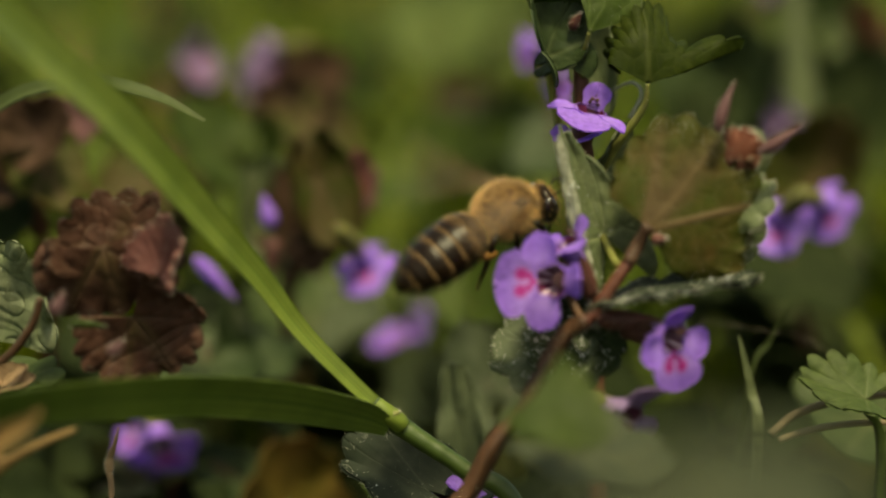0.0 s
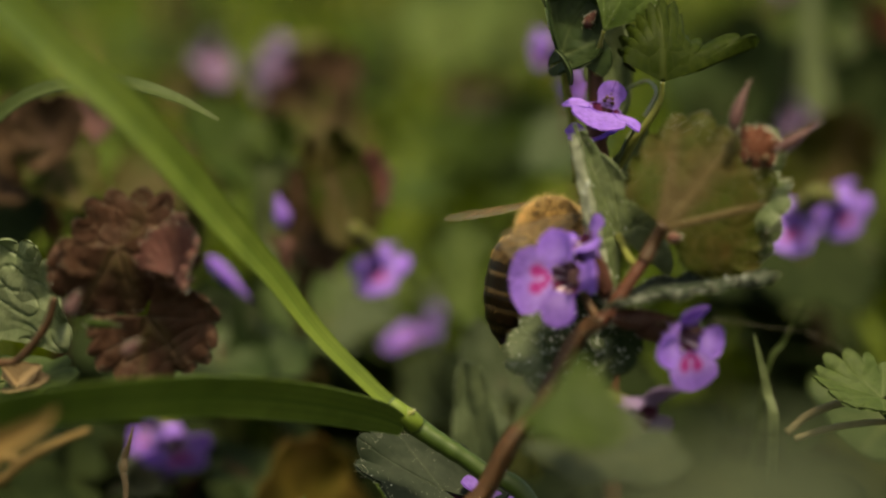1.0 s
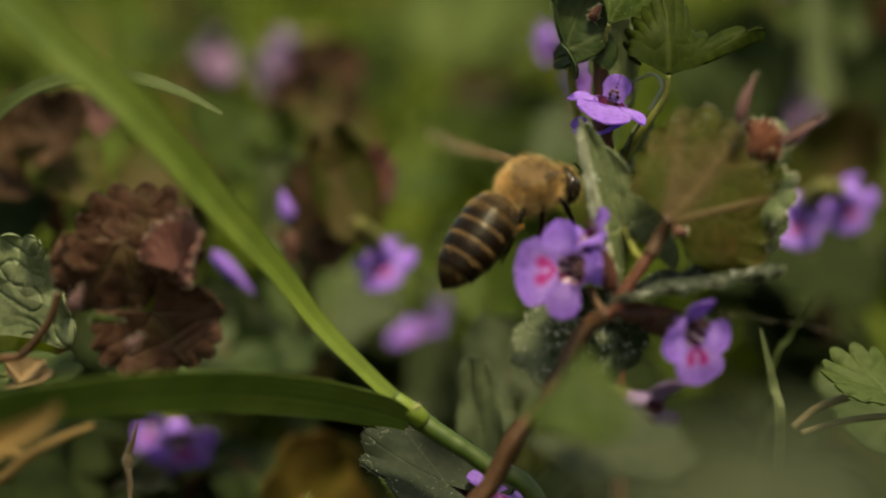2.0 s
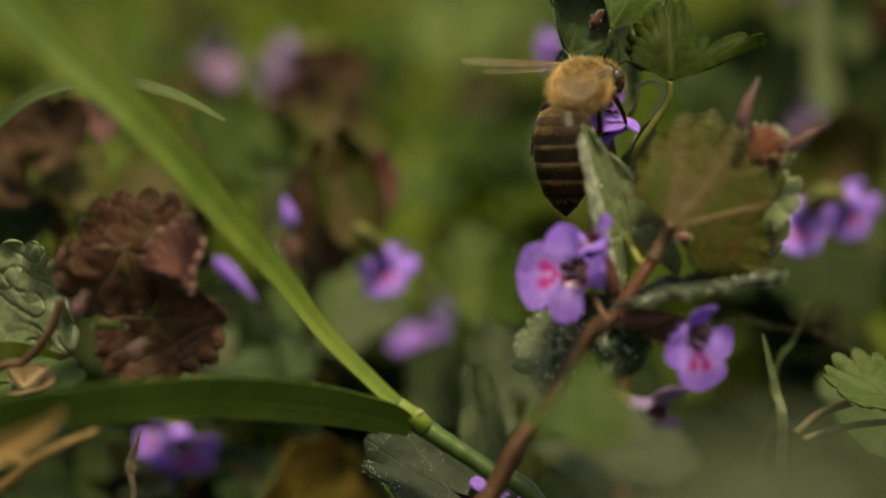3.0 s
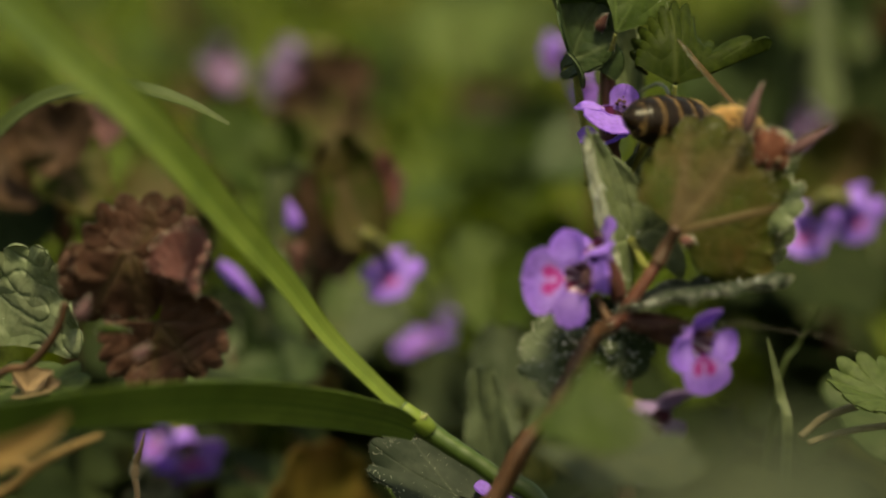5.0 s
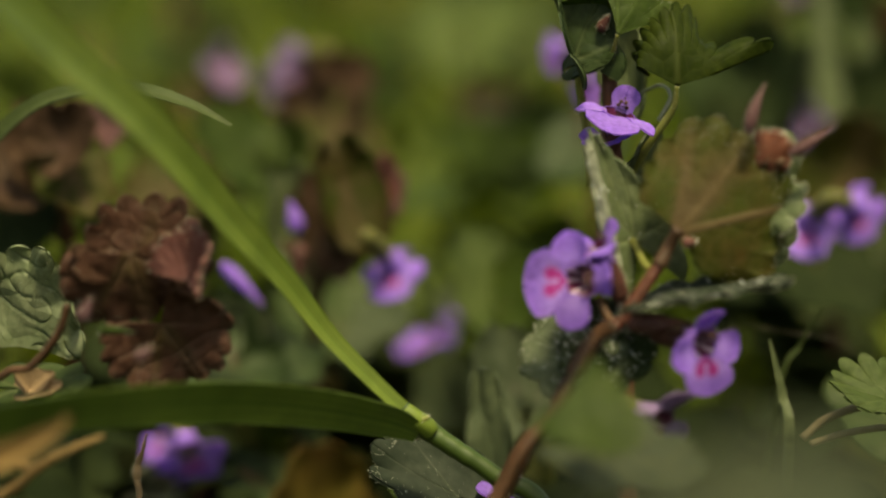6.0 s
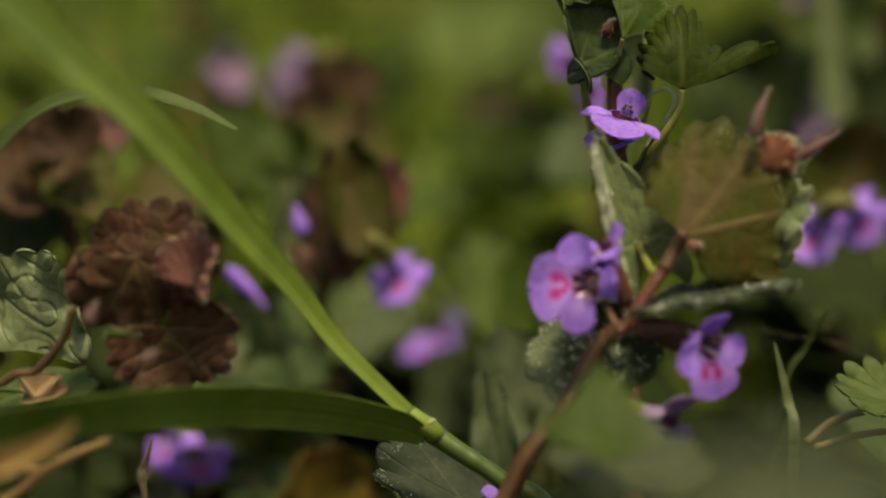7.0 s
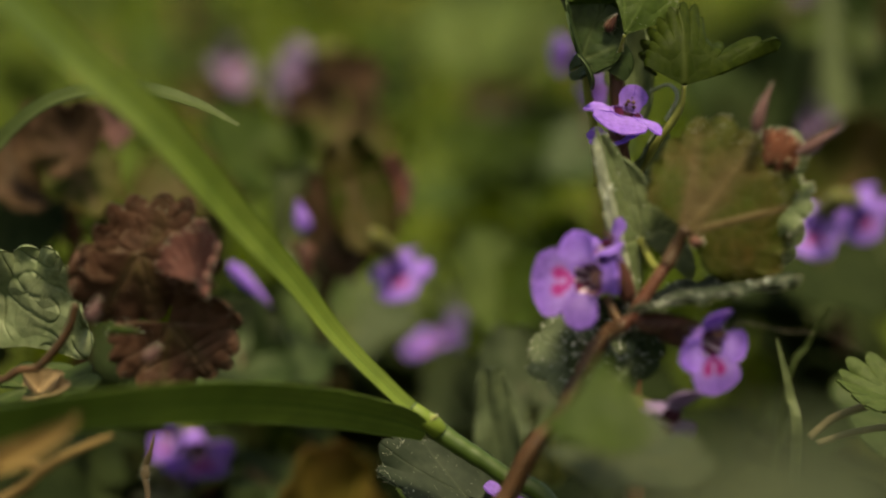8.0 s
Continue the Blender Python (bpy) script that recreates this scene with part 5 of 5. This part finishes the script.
c, w = on_mesh(thorax.data, 15000, 61, lambda co, no: (wobble(co[:, 0], co[:, 1] + co[:, 2], 45, 1.6) > -0.28))
local("fur", hair_mesh(c, w * 0.8 + np.array([0, -0.5, 0.1]), 0.62, 0.013, 61, 0.12, 0.4), FUR_GOLD, thorax, None, "dense golden brown fur")
c, w = on_mesh(thorax.data, 3600, 64)
local("fur", hair_mesh(c, w, 1.0, 0.012, 64, 0.1, 0.5), FUR_LIGHT, thorax, None, "long pale hairs standing out of the fur")
c, w = on_mesh(thorax.data, 5200, 62, lambda co, no: (np.hypot(co[:, 0], (co[:, 1] - 0.3) * 0.7) < 1.25) & (co[:, 2] > 0.6) | (wobble(co[:, 0], co[:, 1] + co[:, 2], 45, 1.6) < -0.28))
local("fur", hair_mesh(c, w, 0.5, 0.02, 62, 0.1, 0.3), FUR_DARK, thorax, None, "darker fur on the back")
for k in (-1, 1):
    local("wing_plate", egg(0.4, 0.55, 0.32, (1.85 * k, 0.75, 1.45)), CHITIN, thorax, None, "dark bare plate over the wing root")
head = local("head", egg(1.75, 1.0, 1.65, (0, 3.4, -0.75), taper=-0.15), CHITIN, bee)
for k in (-1, 1):
    local("eye", egg(0.55, 0.75, 1.15, (1.45 * k, 3.45, -0.6)), EYE, head, None, "large dark eye")
    local("antenna", tube_mesh([(0.4 * k, 4.2, -0.1), (0.9 * k, 5.1, 0.4), (1.1 * k, 5.4, 0.35), (1.7 * k, 6.2, -0.3), (2.2 * k, 7.0, -1.1)], [0.08, 0.07, 0.09, 0.09, 0.07], 30, 8, uneven=0.03), CHITIN, head)
c, w = on_mesh(head.data, 900, 63)
local("fur", hair_mesh(c, w, 0.55, 0.045, 63), FUR_PALE, head)
local("tongue", tube_mesh([(0, 3.6, -1.8), (0, 3.9, -2.8), (0, 3.7, -3.6)], [0.25, 0.15, 0.08], 16, 8), CHITIN, head)
bee.scale = (1.05, 1.05, 1.05)
WAIST = pose(0, -2.4 * MM, -0.5 * MM)
TAIL = 9.4
abdomen = local("abdomen", solid_mesh(lambda a, v: np.stack([0.95 * tail_radius(v) * np.cos(a), -TAIL * v * 0.98 + 0 * a, 0.85 * tail_radius(v) * np.sin(a)], -1), 72, 70), CHITIN, bee, WAIST)
EDGES = (0.0, 0.17, 0.34, 0.50, 0.66, 0.82, 1.0)
for i in range(6):
    v0, v1 = EDGES[i], EDGES[i + 1]

    def ring(a, v, v0=v0, v1=v1):
        q = v0 + (v1 - v0) * v * 1.05
        r = tail_radius(np.minimum(q, 1.0)) * (1.0 + 0.045 * v - 0.02 * (v < 0.08))
        return np.stack([r * np.cos(a), -TAIL * q + 0 * a, 0.88 * r * np.sin(a)], -1)
    strength, width = ((0.12, 2.0), (0.3, 0.3), (0.75, 0.15), (0.85, 0.15), (0.7, 0.13), (0.15, 0.06))[i]
    band = lambda a, v, k=strength, w=width: k * np.exp(-((v - 0.14) / w) ** 2) * (0.75 + 0.25 * np.sin(5 * a + 2 * np.sin(3 * a)))
    plate = local("plate", solid_mesh(ring, 72, 20, mark=band), CHITIN, abdomen, None, "dark glossy plate with a paler band")
    c, w = on_mesh(plate.data, 260 if i else 6000, 70 + i, (lambda co, no, v0=v0, v1=v1: (-co[:, 1] / TAIL - v0) < (0.35 if v0 else 0.6) * (v1 - v0)))
    local("band_fur" if i else "waist_fur", hair_mesh(c, w * (0.6 if i else 1.0) + np.array([0, -0.9 if i else -0.3, 0]), 0.32 if i else 1.1, 0.02 if i else 0.034, 70 + i), FUR_PALE if i else FUR_GOLD, abdomen)
c, w = on_mesh(abdomen.data, 4200, 79, lambda co, no: -co[:, 1] < 2.3)
local("collar_fur", hair_mesh(c * 1.08, w + np.array([0, -0.4, 0]), 0.75, 0.016, 79), FUR_GOLD, abdomen, None, "golden fur collar at the front of the abdomen")
c, w = on_mesh(abdomen.data, 320, 80)
local("down", hair_mesh(c * 1.06, w * 0.8 + np.array([0, -0.6, 0]), 0.45, 0.009, 80), FUR_PALE, abdomen)
WINGS = {}
for k, side_name in ((-1, "l"), (1, "r")):
    me, at = wing_mesh(9.0, 3.3, 5)
    wing = local("forewing", me, WING, bee, pose(1.5 * k * MM, 0.7 * MM, 1.2 * MM), "clear amber-tinted wing")
    WINGS[side_name] = wing
    local("vein", vein_lines(at, [((0.9, 0.02), (0.98, 0.4), (0.95, 0.86)), ((0.2, 0.02), (0.45, 0.4), (0.6, 0.8)), ((-0.3, 0.02), (-0.2, 0.4), (-0.1, 0.75)), ((0.98, 0.45), (0.3, 0.55), (-0.2, 0.6)), ((0.6, 0.7), (0.1, 0.72), (-0.3, 0.8)), ((-0.6, 0.05), (-0.9, 0.35), (-0.95, 0.6))], 0.04), WING_VEIN, wing)
    me, at = wing_mesh(6.6, 2.3, 6)
    hind = local("hindwing", me, WING, bee, pose(1.4 * k * MM, -0.5 * MM, 1.0 * MM), "clear amber-tinted wing")
    WINGS[side_name + "h"] = hind
    local("vein", vein_lines(at, [((0.9, 0.02), (0.98, 0.4), (0.9, 0.86)), ((0.0, 0.02), (0.1, 0.4), (0.2, 0.75))], 0.035), WING_VEIN, hind)
    for y0, reach, back in ((1.5, 1.1, 1.4), (0.1, 1.0, -0.6), (-1.4, 1.1, -2.4)):
        knee = (k * (1.4 + reach * 0.55), y0 + back * 0.35, -1.2)
        ankle = (k * (1.4 + reach * 0.85), y0 + back * 0.9, -3.2)
        foot = (k * (1.4 + reach * 0.7), y0 + back * 1.3, -5.0)
        lg = local("leg", tube_mesh([(k * 1.2, y0, -1.2), knee, ankle, foot], [0.22, 0.27, 0.22, 0.09], 36, 8, uneven=0.05), CHITIN, bee)
        c, w = on_mesh(lg.data, 160, 90)
        local("leg_hairs", hair_mesh(c, w, 0.35, 0.035, 90), FUR_PALE, lg)
        if back < -2 and k > 0:
            local("pollen", egg(0.4, 0.75, 0.4, tuple((a + b) / 2 for a, b in zip(knee, ankle))), AMBER_POLLEN, lg, None, "orange pollen load")


def motions():
    # time, place of the thorax, the ways of its head, its back and its tail
    rows = [
        (0.0, (8.2, -5.6, 45.9), (0.89, 0.37, 0.28), (-0.14, -0.37, 0.92), (-0.75, -0.42, -0.51)),
        (0.1, (8.5, -5.6, 45.4), (0.76, 0.50, 0.41), (-0.20, -0.42, 0.88), (-0.26, -0.44, -0.86)),
        (0.2, (9.5, -5.0, 44.5), (0.76, 0.58, 0.29), (-0.11, -0.33, 0.94), (-0.15, -0.10, -0.98)),
        (0.3, (9.3, -4.3, 43.8), (0.81, 0.56, 0.19), (-0.04, -0.27, 0.96), (-0.10, 0.10, -0.97)),
        (0.5, (10.2, -3.6, 43.9), (0.85, 0.51, 0.12), (0.02, -0.25, 0.97), (-0.12, -0.10, -0.98)),
        (1.0, (11, -2.7, 43.8), (0.88, 0.47, 0.05), (0.05, -0.21, 0.98), (-0.21, -0.12, -0.96)),
        (1.5, (10.7, -2.8, 43.3), (0.89, 0.46, 0.00), (0.09, -0.18, 0.98), (-0.33, -0.15, -0.93)),
        (1.7, (10.7, -2.6, 43.4), (0.88, 0.47, 0.02), (0.08, -0.18, 0.98), (-0.36, -0.10, -0.93)),
        (2.1, (8.3, -1.8, 48.3), (0.79, 0.58, 0.20), (-0.15, -0.31, 0.94), (-0.55, -0.45, -0.70)),
        (2.5, (9.8, 2.4, 53.3), (0.61, 0.70, 0.37), (-0.20, -0.44, 0.87), (-0.30, -0.40, -0.86)),
        (2.8, (12.0, 2.7, 55.1), (0.63, 0.71, 0.30), (-0.09, -0.31, 0.94), (0.04, -0.20, -0.98)),
        (3.0, (13.0, 2.7, 55.2), (0.63, 0.71, 0.30), (-0.09, -0.31, 0.94), (0.03, -0.18, -0.98)),
        (3.5, (13.7, 2.7, 55.2), (0.63, 0.71, 0.30), (-0.09, -0.31, 0.94), (-0.09, 0.05, -0.99)),
        (4.0, (14.4, 2.7, 55.5), (0.68, 0.66, 0.31), (-0.14, -0.30, 0.94), (-0.14, 0.20, -0.97)),
        (4.1, (14.7, 2.8, 55.8), (0.63, 0.63, 0.45), (-0.22, -0.41, 0.88), (-0.18, 0.30, -0.93)),
        (4.2, (10.3, 0.6, 55.5), (0.15, 0.54, 0.83), (-0.20, -0.81, 0.56), (-0.01, -0.50, -0.86)),
        (4.3, (16.3, 1.5, 55.9), (0.69, 0.62, 0.36), (-0.06, -0.45, 0.89), (-0.45, -0.69, -0.57)),
        (4.4, (19.9, 3.0, 55.8), (0.60, 0.76, 0.24), (0.03, -0.33, 0.94), (-0.27, -0.82, -0.50)),
        (4.5, (21.2, 3.0, 55.8), (0.59, 0.77, 0.22), (0.04, -0.31, 0.95), (-0.28, -0.81, -0.51)),
        (4.7, (23.4, 3.0, 54.4), (0.71, 0.69, 0.16), (0.21, -0.42, 0.88), (-0.49, -0.80, -0.33)),
        (5.0, (26.4, 1.9, 51.3), (0.7, 0.57, -0.43), (0, -0.54, 0.84), (-0.84, -0.50, 0.22)),
        (5.4, (27.9, 11.6, 43.9), (0.35, 0.81, -0.48), (0.11, 0.52, 0.85), (-0.36, -0.88, 0.32)),
        (7.4, (27.2, 11.6, 44.1), (0.35, 0.85, -0.39), (0.11, 0.42, 0.9), (-0.36, -0.90, 0.23)),
        (7.5, (28.7, 16, 45.4), (0.3, 0.9, 0.33), (-0.12, -0.4, 0.91), (-0.27, -0.81, -0.52)),
        (7.6, (33, 37.3, 54), (0.1, -0.11, 0.99), (-0.31, -0.94, 0.09), (-0.04, 0.27, -0.96)),
        (7.7, (29.2, 43.2, 58), (-0.42, 0.39, 0.82), (-0.11, -0.9, 0.41), (0.43, -0.22, -0.87)),
        (7.8, (25.9, 49, 61), (-0.61, 0.36, 0.71), (0, -0.86, 0.51), (0.59, -0.20, -0.78)),
        (8.0, (15.5, 62.2, 75.1), (-0.61, 0.36, 0.71), (0, -0.86, 0.51), (0.59, -0.20, -0.78)),
    ]
    walk(bee, [(t, orient(p, f, u)) for t, p, f, u, tail in rows])
    hung = []
    for t, p, f, u, tail in rows:
        turn = orient(p, f, u).to_3x3().inverted()
        hung.append((t, orient((0, -2.4, -0.5), turn @ -Vector(tail), turn @ (Vector(u) - Vector(f) * 0.6))))
    walk(abdomen, hung)
    # wings: spread on one side and laid back on the other at rest, sweeping in flight
    ways = {"l": (((-0.95, 0.05, -0.22), (-0.3, -0.02, 0.95)), ((-0.98, 0.12, -0.02), (0, -0.06, 0.99))),
            "r": (((-0.81, -0.56, -0.19), (0.3, -0.61, 0.74)), ((-0.59, -0.8, -0.12), (0.31, -0.39, 0.87)))}
    perch = [orient(*rows[k][1:4]).to_3x3().inverted() for k in (5, 12)]

    def way(key, t):
        """The wing's way and face in the bee's own space, from the lower flower to the upper one."""
        f = min(max((t - 1.8) / 0.9, 0), 1)
        a, b = ([m @ Vector(v) for v in pair] for m, pair in zip(perch, ways[key]))
        return [tuple(p.normalized().lerp(q.normalized(), f)) for p, q in zip(a, b)]
    beats = [(i / 30, 32 * (-1) ** i) for a, b in ((0, 7), (53, 82), (124, 133), (227, 240)) for i in range(a, b + 1)]
    still = [(t, 0) for t in (0.3, 1.7, 2.8, 4.0, 4.5, 4.7)]
    flying = sorted(beats + still)
    for key in ways:
        sx = -1 if key == "l" else 1
        px, py, pz = (1.8, 0.8, 1.5) if sx < 0 else (2.4, 1.5, 1.8)
        for tail, back in (("", 0.0), ("h", 0.05)):
            def rest(t):
                al, no = way(key, t)
                return orient((px * sx, py - back * 16, pz), (al[0], al[1] - back * 2, al[2] - back), no)
            laid = orient((px * sx, py - back * 16, pz), (0.25 * sx, -0.95, 0.15), (0.1, 0.2, 0.95))
            half = orient((px * sx, py - back * 16, pz), (0.6 * sx, -0.78, 0.1), (0.1, 0.4, 0.9))
            open_rows = [(t, rest(t) @ pose(0, 0, 0, a, 0, 0)) for t, a in flying if t < 5 or t > 7.52]
            walk(WINGS[key + tail], sorted(open_rows + [(4.95, half), (5.2, laid), (7.4, laid), (7.5, half)], key=lambda r: r[0]))

    # the flower that the bee hangs on sinks and springs back; the upper one is pulled aside for a while
    for ob, owner, rows in ((visited, ivy, ((0.0, 0, -0.42), (0.5, 0, -0.33), (1.0, 0, -0.22), (1.5, 0, -0.12), (3.0, 0, 0.18), (4.5, 0, 0.1), (6.0, 0, 0), (8.0, 0, 0))),
                            (upper_flower, rear, ((0.0, 0, 0), (2.2, 0, 0), (2.8, -0.8, -0.1), (4.1, -0.8, -0.1), (4.3, 0.1, 0), (4.6, -0.2, 0), (5.0, 0, 0), (8.0, 0, 0)))):
        here = PLACED[owner.name].inverted() @ PLACED[ob.name]
        walk(ob, [(t, Matrix.Translation(V((dx, 0, dz))) @ here) for t, dx, dz in rows])


motions()
